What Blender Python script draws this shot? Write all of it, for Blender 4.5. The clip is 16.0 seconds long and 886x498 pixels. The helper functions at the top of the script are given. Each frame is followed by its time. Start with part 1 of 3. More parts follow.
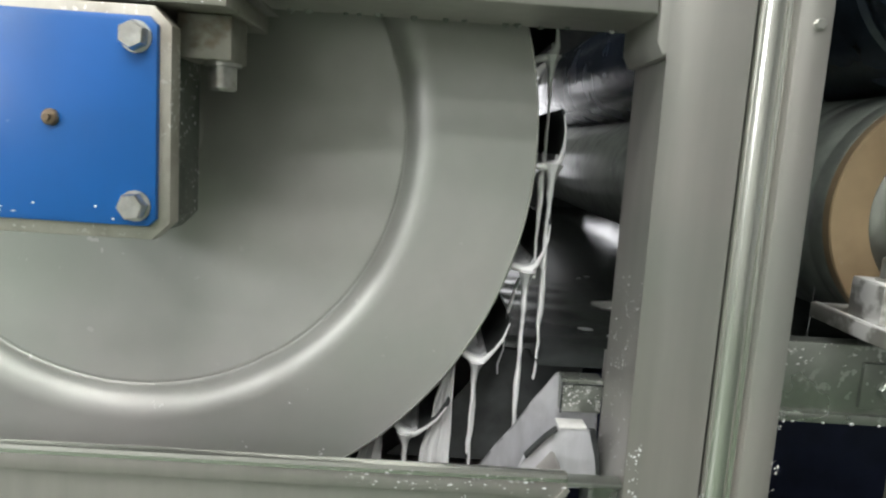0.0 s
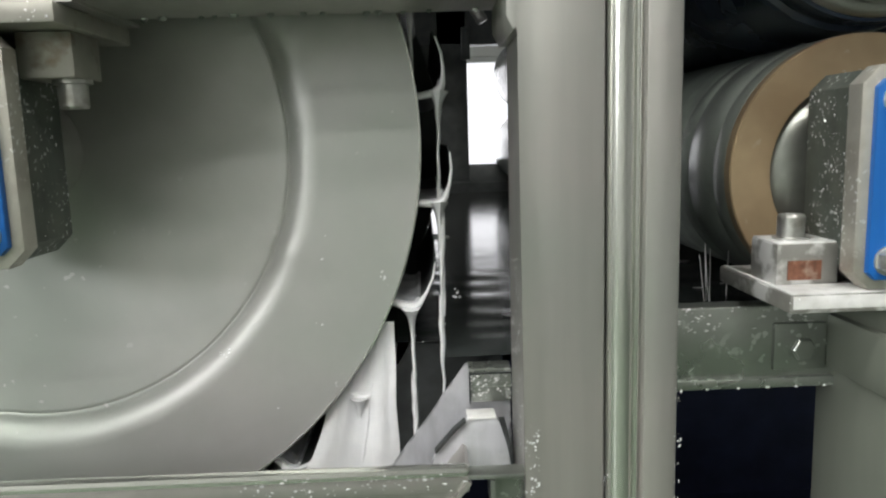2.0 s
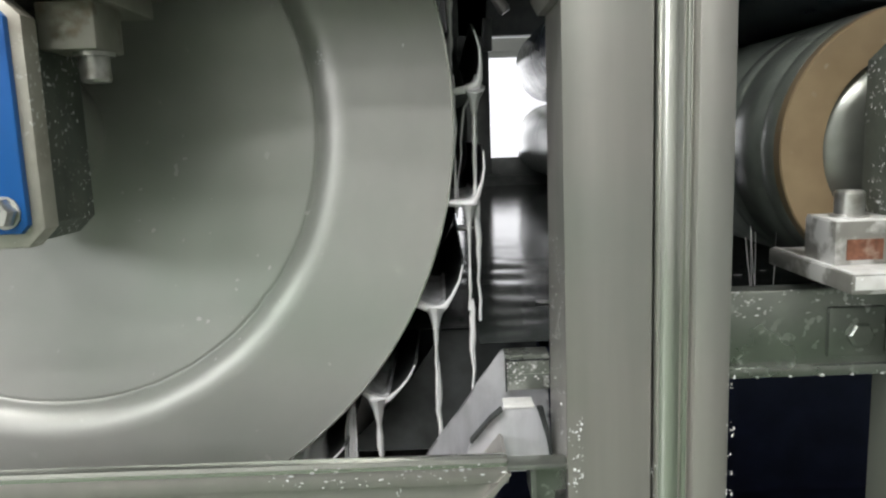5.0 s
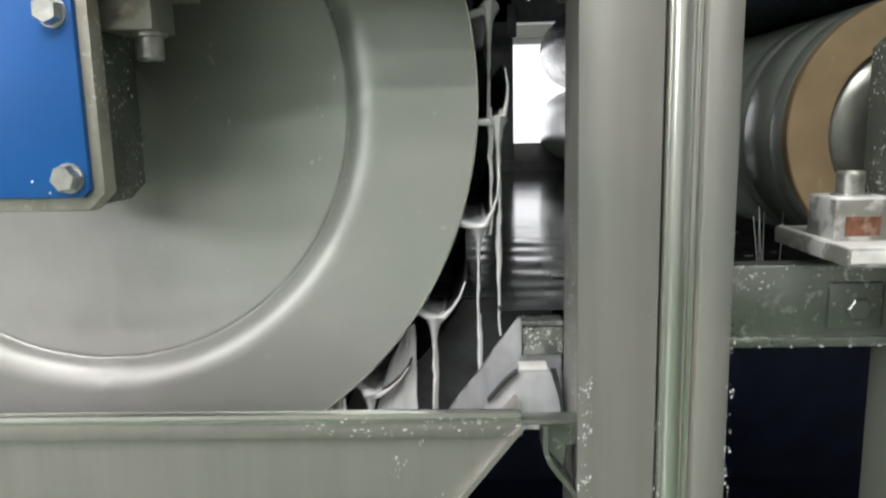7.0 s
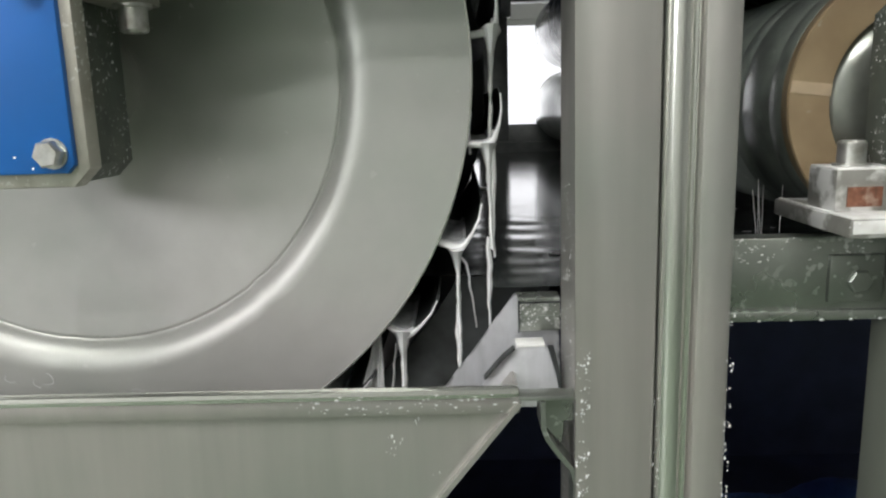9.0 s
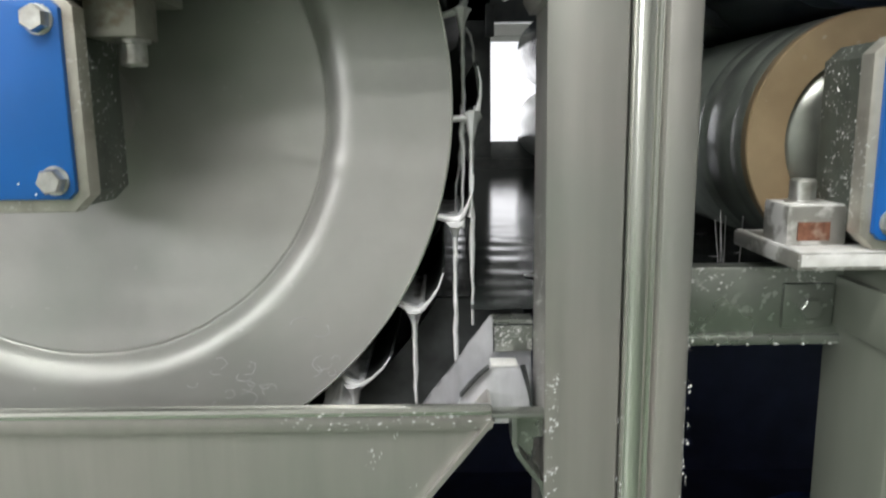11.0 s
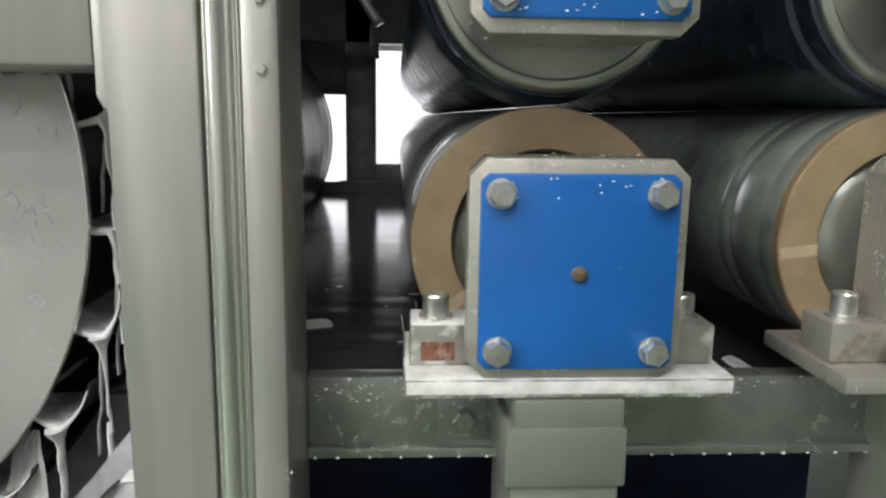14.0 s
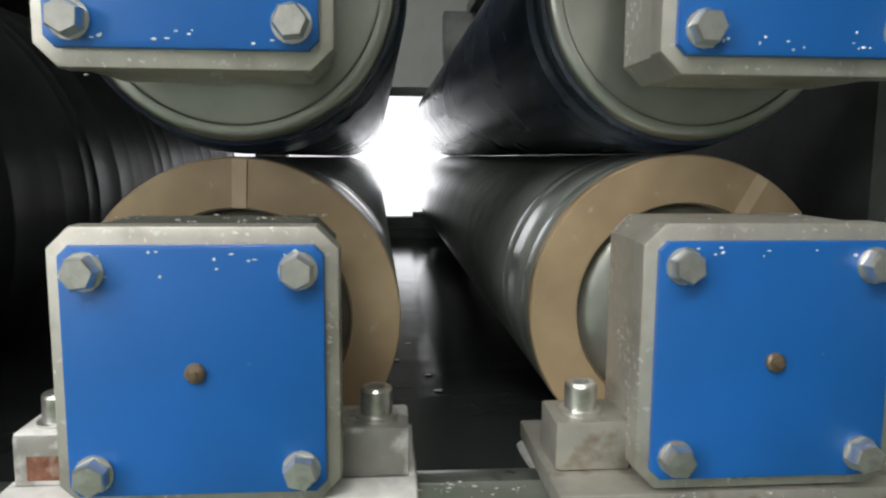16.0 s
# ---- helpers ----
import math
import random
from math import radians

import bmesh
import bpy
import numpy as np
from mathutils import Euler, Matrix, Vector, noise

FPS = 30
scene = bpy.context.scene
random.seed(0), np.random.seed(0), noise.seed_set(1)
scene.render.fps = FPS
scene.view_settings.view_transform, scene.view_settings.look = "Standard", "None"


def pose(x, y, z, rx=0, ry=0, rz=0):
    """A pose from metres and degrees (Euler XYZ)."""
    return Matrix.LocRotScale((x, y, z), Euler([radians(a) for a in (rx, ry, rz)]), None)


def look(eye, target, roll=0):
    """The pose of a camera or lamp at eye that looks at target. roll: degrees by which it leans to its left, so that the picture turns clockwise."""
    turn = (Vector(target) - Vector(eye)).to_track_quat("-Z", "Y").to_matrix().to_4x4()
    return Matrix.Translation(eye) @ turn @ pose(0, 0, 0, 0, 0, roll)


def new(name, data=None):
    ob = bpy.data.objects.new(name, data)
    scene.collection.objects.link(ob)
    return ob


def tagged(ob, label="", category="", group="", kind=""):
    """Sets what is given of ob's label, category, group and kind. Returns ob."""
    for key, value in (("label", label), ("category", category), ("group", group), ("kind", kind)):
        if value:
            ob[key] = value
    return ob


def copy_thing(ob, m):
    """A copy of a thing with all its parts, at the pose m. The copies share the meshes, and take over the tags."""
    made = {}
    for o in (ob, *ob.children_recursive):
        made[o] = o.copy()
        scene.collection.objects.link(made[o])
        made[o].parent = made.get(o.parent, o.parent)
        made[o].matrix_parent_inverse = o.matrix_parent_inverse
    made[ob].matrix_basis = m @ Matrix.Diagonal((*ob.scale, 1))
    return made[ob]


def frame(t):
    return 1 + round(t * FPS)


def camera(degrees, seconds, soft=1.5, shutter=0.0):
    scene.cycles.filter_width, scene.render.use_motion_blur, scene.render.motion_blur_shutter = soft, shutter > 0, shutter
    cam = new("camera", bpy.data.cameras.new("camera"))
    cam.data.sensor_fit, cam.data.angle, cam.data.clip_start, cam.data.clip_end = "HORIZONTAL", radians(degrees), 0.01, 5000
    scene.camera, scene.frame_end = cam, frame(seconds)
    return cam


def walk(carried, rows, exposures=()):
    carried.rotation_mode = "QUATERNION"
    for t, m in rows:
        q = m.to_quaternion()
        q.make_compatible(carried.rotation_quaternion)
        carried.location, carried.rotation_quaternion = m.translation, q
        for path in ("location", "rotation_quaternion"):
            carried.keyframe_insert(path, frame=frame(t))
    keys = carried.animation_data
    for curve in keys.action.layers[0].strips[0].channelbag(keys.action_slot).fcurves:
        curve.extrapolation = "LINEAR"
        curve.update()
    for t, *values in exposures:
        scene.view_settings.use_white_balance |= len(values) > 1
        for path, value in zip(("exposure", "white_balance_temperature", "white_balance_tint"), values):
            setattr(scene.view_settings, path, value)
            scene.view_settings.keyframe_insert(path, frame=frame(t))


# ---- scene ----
cam = camera(62.8, 16.0, 2.2, 0.3)
PATH = [
    (0, (-0.008, -0.04, 1.198), (0.042, 1.939, 0.913), 3.8),
    (0.5, (0.035, -0.027, 1.2), (0.086, 1.951, 0.905), 2.6),
    (1, (0.082, -0.019, 1.198), (0.123, 1.956, 0.889), 0.1),
    (1.5, (0.087, -0.028, 1.2), (0.125, 1.949, 0.902), -0.6),
    (2, (0.092, -0.026, 1.198), (0.14, 1.95, 0.896), -1.7),
    (2.5, (0.091, -0.01, 1.199), (0.142, 1.967, 0.898), -2.9),
    (3, (0.095, -0.014, 1.203), (0.158, 1.963, 0.905), -3.0),
    (3.5, (0.093, -0.015, 1.209), (0.153, 1.964, 0.928), -2.9),
    (4, (0.085, -0.012, 1.206), (0.132, 1.968, 0.931), -2.4),
    (4.5, (0.084, -0.014, 1.203), (0.13, 1.966, 0.923), -2.9),
    (4.7, (0.078, 0.001, 1.179), (0.101, 1.979, 0.884), -2.8),
    (6.8, (0.077, -0.037, 1.181), (0.029, 1.936, 0.856), -0.3),
    (7, (0.076, -0.046, 1.172), (0.016, 1.924, 0.834), -1.3),
    (7.5, (0.076, -0.052, 1.142), (0.007, 1.901, 0.714), -1.9),
    (8, (0.081, -0.037, 1.161), (0.011, 1.92, 0.753), -2.7),
    (8.5, (0.079, -0.03, 1.162), (0.017, 1.93, 0.769), -2.4),
    (10.8, (0.074, -0.077, 1.163), (0.051, 1.893, 0.819), 0.1),
    (11, (0.08, -0.071, 1.182), (0.08, 1.897, 0.83), -0.7),
    (11.5, (0.088, -0.055, 1.231), (0.092, 1.914, 0.875), -0.8),
    (12, (0.08, -0.061, 1.229), (0.034, 1.905, 0.864), -0.5),
    (12.5, (0.130, -0.111, 1.249), (0.279, 1.847, 0.875), -0.4),
    (13, (0.292, -0.05, 1.234), (0.318, 1.925, 0.92), 0.2),
    (13.5, (0.371, -0.028, 1.268), (0.401, 1.944, 0.938), 1.8),
    (14, (0.374, -0.022, 1.272), (0.482, 1.943, 0.916), 0.8),
    (14.5, (0.397, 0.001, 1.291), (0.553, 1.975, 1.009), 3.0),
    (15, (0.46, 0.077, 1.303), (0.532, 2.067, 1.121), 1.5),
    (15.5, (0.562, 0.099, 1.293), (0.729, 2.078, 1.058), -0.8),
    (16, (0.62, 0.085, 1.284), (0.778, 2.063, 1.033), 0.4),
]
walk(cam, [(t, look(eye, target, roll)) for t, eye, target, roll in PATH])
LAMP, DAYLIGHT, SIDE_KEY = 19.0, 0.88, 98.0
scene.view_settings.exposure = 0.0

# ---- light: factory hall with tube lights and a daylit window behind the machine ----
world = bpy.data.worlds.new("world")
scene.world = world
world.use_nodes = True
wn = world.node_tree
sky = wn.nodes.new("ShaderNodeTexSky")
sky.sky_type, sky.sun_disc, sky.sun_elevation, sky.sun_rotation = "NISHITA", False, radians(40), radians(20)
wn.links.new(sky.outputs[0], wn.nodes["Background"].inputs[0])
wn.nodes["Background"].inputs[1].default_value = 0.1


def ceiling_area(x, y, z, sx, sy, watts, tint=(1.0, 0.985, 0.965)):
    lamp = bpy.data.lights.new("tube_light", "AREA")
    lamp.shape, lamp.size, lamp.size_y, lamp.energy, lamp.color = "RECTANGLE", sx, sy, watts, tint
    ob = new("tube_light", lamp)
    ob.matrix_basis = pose(x, y, z)
    return ob


TUBES = [(-1.25, -0.45), (-0.35, -1.6), (0.35, -0.9), (-2.6, -2.6), (0.4, -2.9)]
for (tx, ty), share in zip(TUBES, (1.3, 1.5, 1.0, 2.0, 0.3)):
    ceiling_area(tx, ty, 3.02, 1.2, 0.22, LAMP * share)

# daylight through the far window; the unseen west one is an added key light


def window_area(name, eye, target, wide, high, watts):
    lamp = bpy.data.lights.new(name, "AREA")
    lamp.shape, lamp.size, lamp.size_y, lamp.energy, lamp.color = "RECTANGLE", wide, high, watts, (0.98, 0.98, 1.0)
    ob = new(name, lamp)
    ob.matrix_basis = look(eye, target)
    return ob


# added west key, throws the drum housing's shadow to the right
window_area("window_daylight", (-4.95, -3.5, 2.45), (0.0, 0.9, 1.2), 1.2, 0.9, SIDE_KEY)
window_area("window_daylight", (0.5, 5.96, 1.205), (0.5, 0.0, 1.205), 6.8, 1.16, 38.0)

# ---- materials ----


def material(name, base, rough=0.5, metal=0.0, grain=0.0, grain_scale=40.0, stretch=(1, 1, 1), bump=0.0, stain=None, stain_scale=5.0, stain_low=0.5, stain_high=0.7,
             spots=None, spot_scale=120.0, spot_level=0.62, spot_mask=6.0, spec=0.5, coat=0.0, vary=0.0, rough_vary=0.0):
    """Base colour with fine grain, broad stains and small dried specks, all by place on the object."""
    m = bpy.data.materials.new(name)
    m.use_nodes = True
    t = m.node_tree
    n, l = t.nodes, t.links
    bs = n["Principled BSDF"]
    bs.inputs["Roughness"].default_value, bs.inputs["Metallic"].default_value = rough, metal
    bs.inputs["Specular IOR Level"].default_value = spec
    bs.inputs["Coat Weight"].default_value, bs.inputs["Coat Roughness"].default_value = coat, 0.25
    co = n.new("ShaderNodeTexCoord")
    mp = n.new("ShaderNodeMapping")
    mp.inputs["Scale"].default_value = stretch
    l.new(co.outputs["Object"], mp.inputs[0])

    def tex(scale, detail=4.0, mapped=True):
        q = n.new("ShaderNodeTexNoise")
        q.inputs["Scale"].default_value, q.inputs["Detail"].default_value = scale, detail
        l.new((mp if mapped else co).outputs[0 if mapped else "Object"], q.inputs["Vector"])
        return q

    def ramp(src, lo, hi):
        q = n.new("ShaderNodeMapRange")
        q.inputs["From Min"].default_value, q.inputs["From Max"].default_value = lo, hi
        l.new(src, q.inputs["Value"])
        return q.outputs[0]

    def mix(fac, a, b):
        q = n.new("ShaderNodeMix")
        q.data_type = "RGBA"
        l.new(fac, q.inputs[0])
        for v, s in ((a, q.inputs[6]), (b, q.inputs[7])):
            if isinstance(v, tuple):
                s.default_value = (*v, 1)
            else:
                l.new(v, s)
        return q.outputs[2]

    g = tex(grain_scale)
    dark, light = tuple(c * (1 - grain) for c in base), tuple(min(1, c * (1 + grain)) for c in base)
    colour = mix(ramp(g.outputs[0], 0.3, 0.7), dark, light)
    if stain:
        colour = mix(ramp(tex(stain_scale, 6.0, False).outputs[0], stain_low, stain_high), colour, stain)
    if spots:
        a = ramp(tex(spot_scale, 2.0, False).outputs[0], spot_level, spot_level + 0.04)
        b = ramp(tex(spot_mask, 3.0, False).outputs[0], 0.45, 0.62)
        q = n.new("ShaderNodeMath")
        q.operation = "MULTIPLY"
        l.new(a, q.inputs[0]), l.new(b, q.inputs[1])
        colour = mix(q.outputs[0], colour, spots)
    if vary:
        info, hs = n.new("ShaderNodeObjectInfo"), n.new("ShaderNodeHueSaturation")
        mr = n.new("ShaderNodeMapRange")
        mr.inputs["To Min"].default_value, mr.inputs["To Max"].default_value = 1 - vary, 1 + vary
        l.new(info.outputs["Random"], mr.inputs["Value"]), l.new(mr.outputs[0], hs.inputs["Value"]), l.new(colour, hs.inputs["Color"])
        colour = hs.outputs[0]
    l.new(colour, bs.inputs["Base Color"])
    if rough_vary:
        mr = n.new("ShaderNodeMapRange")
        mr.inputs["To Min"].default_value, mr.inputs["To Max"].default_value = rough - rough_vary, rough + rough_vary
        l.new(tex(stain_scale * 1.7, 5.0, False).outputs[0], mr.inputs["Value"]), l.new(mr.outputs[0], bs.inputs["Roughness"])
    if bump:
        b = n.new("ShaderNodeBump")
        b.inputs["Strength"].default_value, b.inputs["Distance"].default_value = bump, 0.002
        l.new(g.outputs[0], b.inputs["Height"]), l.new(b.outputs[0], bs.inputs["Normal"])
    return m


def glowing(name, colour, strength):
    m = bpy.data.materials.new(name)
    m.use_nodes = True
    n = m.node_tree.nodes
    bs = n["Principled BSDF"]
    bs.inputs["Base Color"].default_value = (*colour, 1)
    bs.inputs["Emission Color"].default_value, bs.inputs["Emission Strength"].default_value = (*colour, 1), strength
    return m


STEEL = material("stainless_sheet", (0.475, 0.455, 0.43), 0.38, 0.66, 0.06, 60, (1, 1, 0.06), 0.05, (0.36, 0.39, 0.35), 3.5, 0.45, 0.8, rough_vary=0.08)
DISC = material("brushed_disc", (0.495, 0.487, 0.47), 0.45, 0.48, 0.05, 25, (1, 0.3, 1), 0.04, (0.37, 0.41, 0.36), 3.2, 0.4, 0.75, (0.58, 0.59, 0.565), 70, 0.71, 3.0, rough_vary=0.09)
POLISHED = material("polished_tube", (0.78, 0.79, 0.74), 0.2, 0.9, 0.04, 80, (1, 1, 0.05), 0.02, rough_vary=0.05)
WET_STEEL = material("wet_steel", (0.32, 0.34, 0.31), 0.3, 0.75, 0.12, 30, (1, 1, 1), 0.08, (0.20, 0.23, 0.20), 9, 0.45, 0.7, (0.85, 0.87, 0.86), 95, 0.60, 9, rough_vary=0.12)
# wet scoop steel; also the painted shade of gaps at the trough
DARK_STEEL_AND_GAPS = material("dark_wet_steel_and_gaps", (0.050, 0.054, 0.054), 0.5, 0.0, 0.3, 40, (1, 1, 1), 0.12, (0.075, 0.08, 0.08), 14, 0.5, 0.75, spec=0.16)
SHELL = material("dark_wet_drum_shell", (0.040, 0.044, 0.043), 0.36, 0.0, 0.15, 30, (1, 0.3, 1), 0.04, (0.016, 0.018, 0.02), 6, 0.5, 0.75, rough_vary=0.1, spec=0.1)
BLUE = material("blue_paint", (0.008, 0.120, 0.42), 0.36, 0.0, 0.05, 16, (1, 1, 1), 0.06, (0.010, 0.140, 0.52), 6, 0.5, 0.8, (0.55, 0.66, 0.78), 48, 0.75, 7, coat=0.25, rough_vary=0.1)
CAST = material("machined_housing", (0.50, 0.485, 0.43), 0.45, 0.6, 0.08, 70, (1, 1, 1), 0.08, (0.36, 0.33, 0.28), 22, 0.52, 0.72, (0.86, 0.87, 0.85), 210, 0.60, 14)
SCUM = material("foot_steel_with_scum", (0.30, 0.295, 0.27), 0.45, 0.45, 0.16, 40, (1, 1, 1), 0.14, (0.74, 0.74, 0.72), 34, 0.48, 0.59, rough_vary=0.12)
FOOT = material("dull_foot_steel", (0.40, 0.39, 0.345), 0.45, 0.5, 0.1, 50, (1, 1, 1), 0.1, (0.26, 0.22, 0.16), 45, 0.58, 0.72, rough_vary=0.1)
FOAMY = material("white_scum", (0.82, 0.82, 0.80), 0.45, 0.0, 0.12, 120, (1, 1, 1), 0.2, (0.62, 0.61, 0.58), 60, 0.5, 0.7)
RUST = material("rusty_label_patch", (0.20, 0.085, 0.05), 0.6, 0.1, 0.4, 120, (1, 1, 1), 0.1, (0.40, 0.33, 0.27), 60, 0.5, 0.65)
ZINC = material("bolt_steel", (0.66, 0.66, 0.63), 0.28, 0.85, 0.1, 150, (1, 1, 1), 0.12, (0.45, 0.44, 0.40), 70, 0.52, 0.7, vary=0.08)
BRASS = material("dull_plug", (0.24, 0.18, 0.12), 0.45, 0.6, 0.3, 200, (1, 1, 1), 0.1)
IRON = material("dark_cast_body", (0.085, 0.10, 0.085), 0.5, 0.2, 0.2, 50, (1, 1, 1), 0.2, (0.14, 0.15, 0.125), 18, 0.45, 0.7, (0.75, 0.77, 0.75), 230, 0.62, 16)
HUB = material("dished_hub_steel", (0.44, 0.46, 0.42), 0.26, 0.7, 0.1, 40, (1, 1, 1), 0.05, (0.26, 0.27, 0.24), 12, 0.45, 0.7)
GREENGREY = material("grey_green_paint", (0.20, 0.215, 0.18), 0.42, 0.15, 0.05, 30, (1, 1, 0.2), 0.06, (0.17, 0.19, 0.155), 5, 0.5, 0.75)
TAN = material("tan_rubber", (0.44, 0.33, 0.20), 0.33, 0.0, 0.07, 30, (1, 1, 1), 0.08, (0.33, 0.235, 0.14), 9, 0.45, 0.65, (0.5, 0.42, 0.32), 80, 0.69, 9, coat=0.6, rough_vary=0.1)
TURNED = material("turned_wet_steel", (0.50, 0.52, 0.48), 0.32, 0.9, 0.1, 9, (1, 0.2, 1), 0.22, (0.36, 0.39, 0.34), 7, 0.42, 0.7, rough_vary=0.1)
PALE_TAN = material("pale_tan_patch", (0.60, 0.47, 0.32), 0.5, 0.0, 0.08, 60, (1, 1, 1), 0.06)
RUBBER = material("wet_dark_rubber", (0.33, 0.37, 0.335), 0.36, 0.2, 0.25, 34, (1, 0.9, 1), 0.14, (0.42, 0.46, 0.42), 7, 0.45, 0.75, (0.56, 0.56, 0.53), 60, 0.70, 8, coat=1.0, rough_vary=0.14)
UPPER = material("black_roller_cover", (0.030, 0.042, 0.062), 0.26, 0.0, 0.3, 26, (1, 0.9, 1), 0.28, (0.036, 0.050, 0.088), 5, 0.45, 0.75, coat=0.3, rough_vary=0.1)
WHITEWATER = material("white_liquor", (0.95, 0.955, 0.96), 0.25, 0.0, 0.06, 90, (1, 1, 0.3), 0.25, (0.88, 0.89, 0.90), 40, 0.45, 0.75, coat=0.4)
wt = WHITEWATER.node_tree
thin, blend = wt.nodes.new("ShaderNodeBsdfTranslucent"), wt.nodes.new("ShaderNodeMixShader")
thin.inputs[0].default_value, blend.inputs[0].default_value = (0.93, 0.94, 0.95, 1), 0.15
wt.links.new(wt.nodes["Principled BSDF"].outputs[0], blend.inputs[1]), wt.links.new(thin.outputs[0], blend.inputs[2])
wt.links.new(blend.outputs[0], wt.nodes["Material Output"].inputs[0])
FOAM = material("foam_film", (0.76, 0.77, 0.79), 0.4, 0.0, 0.16, 60, (1, 1, 1), 0.35, (0.38, 0.39, 0.405), 38, 0.47, 0.68, coat=0.3)
CHUTE = material("foam_washed_steel", (0.624, 0.630, 0.660), 0.22, 0.15, 0.14, 70, (1, 1, 0.15), 0.2, (0.90, 0.905, 0.93), 18, 0.47, 0.72, coat=0.4, rough_vary=0.1)
WATER = material("dark_bath", (0.045, 0.052, 0.050), 0.14, 0.0, 0.0, 22, (1.0, 0.55, 1), 0.18, spec=0.18)
# darkness of the void under the machine, put into a navy colour
NAVY = material("navy_void_shade", (0.036, 0.046, 0.110), 0.5, 0.0, 0.25, 9, (1, 1, 1), 0.1, (0.016, 0.02, 0.05), 3)
TARP = material("blue_sheet", (0.20, 0.36, 0.80), 0.4, 0.0, 0.15, 8, (1, 1, 1), 0.15, (0.08, 0.16, 0.48), 7)
BLACK = material("black_frame", (0.085, 0.092, 0.090), 0.4, 0.2, 0.2, 30)
PLASTER = material("hall_wall", (0.62, 0.62, 0.60), 0.8, 0.0, 0.05, 8, (1, 1, 1), 0.1, (0.54, 0.545, 0.52), 1.5)
FLOOR = material("hall_floor", (0.14, 0.19, 0.13), 0.45, 0.0, 0.15, 12, (1, 1, 1), 0.1, (0.11, 0.145, 0.105), 2.5)
TUBE_GLOW = glowing("tube_glow", (1.0, 1.0, 0.95), 14.0)
DAY = glowing("daylight", (0.95, 0.95, 1.0), DAYLIGHT)

# ---- mesh helpers ----


def part(name, bm, mat, parent=None, label="", smooth=30.0):
    me = bpy.data.meshes.new(name)
    bmesh.ops.recalc_face_normals(bm, faces=bm.faces)
    limit = radians(smooth)
    for fc in bm.faces:
        fc.smooth = smooth > 0
    for e in bm.edges:
        if len(e.link_faces) == 2 and e.calc_face_angle(0) > limit:
            e.smooth = False
    bm.to_mesh(me)
    bm.free()
    me.materials.append(mat)
    ob = new(name, me)
    if parent:
        ob.parent = parent
    return tagged(ob, label)


def thing(name, label, category, group="", at=None):
    ob = new(name)
    if at is not None:
        ob.matrix_basis = at
    return tagged(ob, label, category, group)


def box(bm, lo, hi, bevel=0.0):
    r = bmesh.ops.create_cube(bm, size=1.0)
    c = [(a + b) / 2 for a, b in zip(lo, hi)]
    s = [b - a for a, b in zip(lo, hi)]
    for v in r["verts"]:
        v.co = Vector([c[i] + v.co[i] * s[i] for i in range(3)])
    if bevel:
        edges = list({e for v in r["verts"] for e in v.link_edges})
        bmesh.ops.bevel(bm, geom=edges, offset=bevel, segments=2, affect="EDGES", profile=0.5)
    return bm


def boxed(lo, hi, bevel=0.0):
    return box(bmesh.new(), lo, hi, bevel)


def lathe(profile, seg=96, bm=None, closed=False):
    """Turns (radius, y) about the y axis."""
    bm = bm or bmesh.new()
    rings = []
    for r, y in profile:
        if r < 1e-6:
            rings.append([bm.verts.new((0, y, 0))])
        else:
            rings.append([bm.verts.new((r * math.cos(2 * math.pi * k / seg), y, r * math.sin(2 * math.pi * k / seg))) for k in range(seg)])
    pairs = list(zip(rings, rings[1:])) + ([(rings[-1], rings[0])] if closed else [])
    for a, b in pairs:
        for k in range(seg):
            j = (k + 1) % seg
            if len(a) == 1 and len(b) == 1:
                continue
            if len(a) == 1:
                bm.faces.new((a[0], b[k], b[j]))
            elif len(b) == 1:
                bm.faces.new((a[k], b[0], a[j]))
            else:
                bm.faces.new((a[k], b[k], b[j], a[j]))
    return bm


def prism(points, y0, y1, bm=None, bevel=0.0):
    """A polygon in x and z, run from y0 to y1."""
    bm = bm or bmesh.new()
    a = [bm.verts.new((x, y0, z)) for x, z in points]
    b = [bm.verts.new((x, y1, z)) for x, z in points]
    made = [bm.faces.new(a), bm.faces.new(list(reversed(b)))]
    n = len(points)
    for k in range(n):
        made.append(bm.faces.new((a[k], b[k], b[(k + 1) % n], a[(k + 1) % n])))
    if bevel:
        front = [e for e in made[0].edges]
        bmesh.ops.bevel(bm, geom=front, offset=bevel, segments=2, affect="EDGES", profile=0.5)
    return bm


def strip(path, thick, y0, y1, bm=None):
    """A bent sheet: a line in x and z with a thickness, run from y0 to y1."""
    pts = [Vector(p) for p in path]
    left, right = [], []
    for i, p in enumerate(pts):
        d = (pts[min(i + 1, len(pts) - 1)] - pts[max(i - 1, 0)]).normalized()
        nrm = Vector((-d.y, d.x)) * thick / 2
        left.append(tuple(p + nrm)), right.append(tuple(p - nrm))
    return prism(left + right[::-1], y0, y1, bm)


def chamfered(w, h, c):
    return [(-w + c, -h), (w - c, -h), (w, -h + c), (w, h - c), (w - c, h), (-w + c, h), (-w, h - c), (-w, -h + c)]


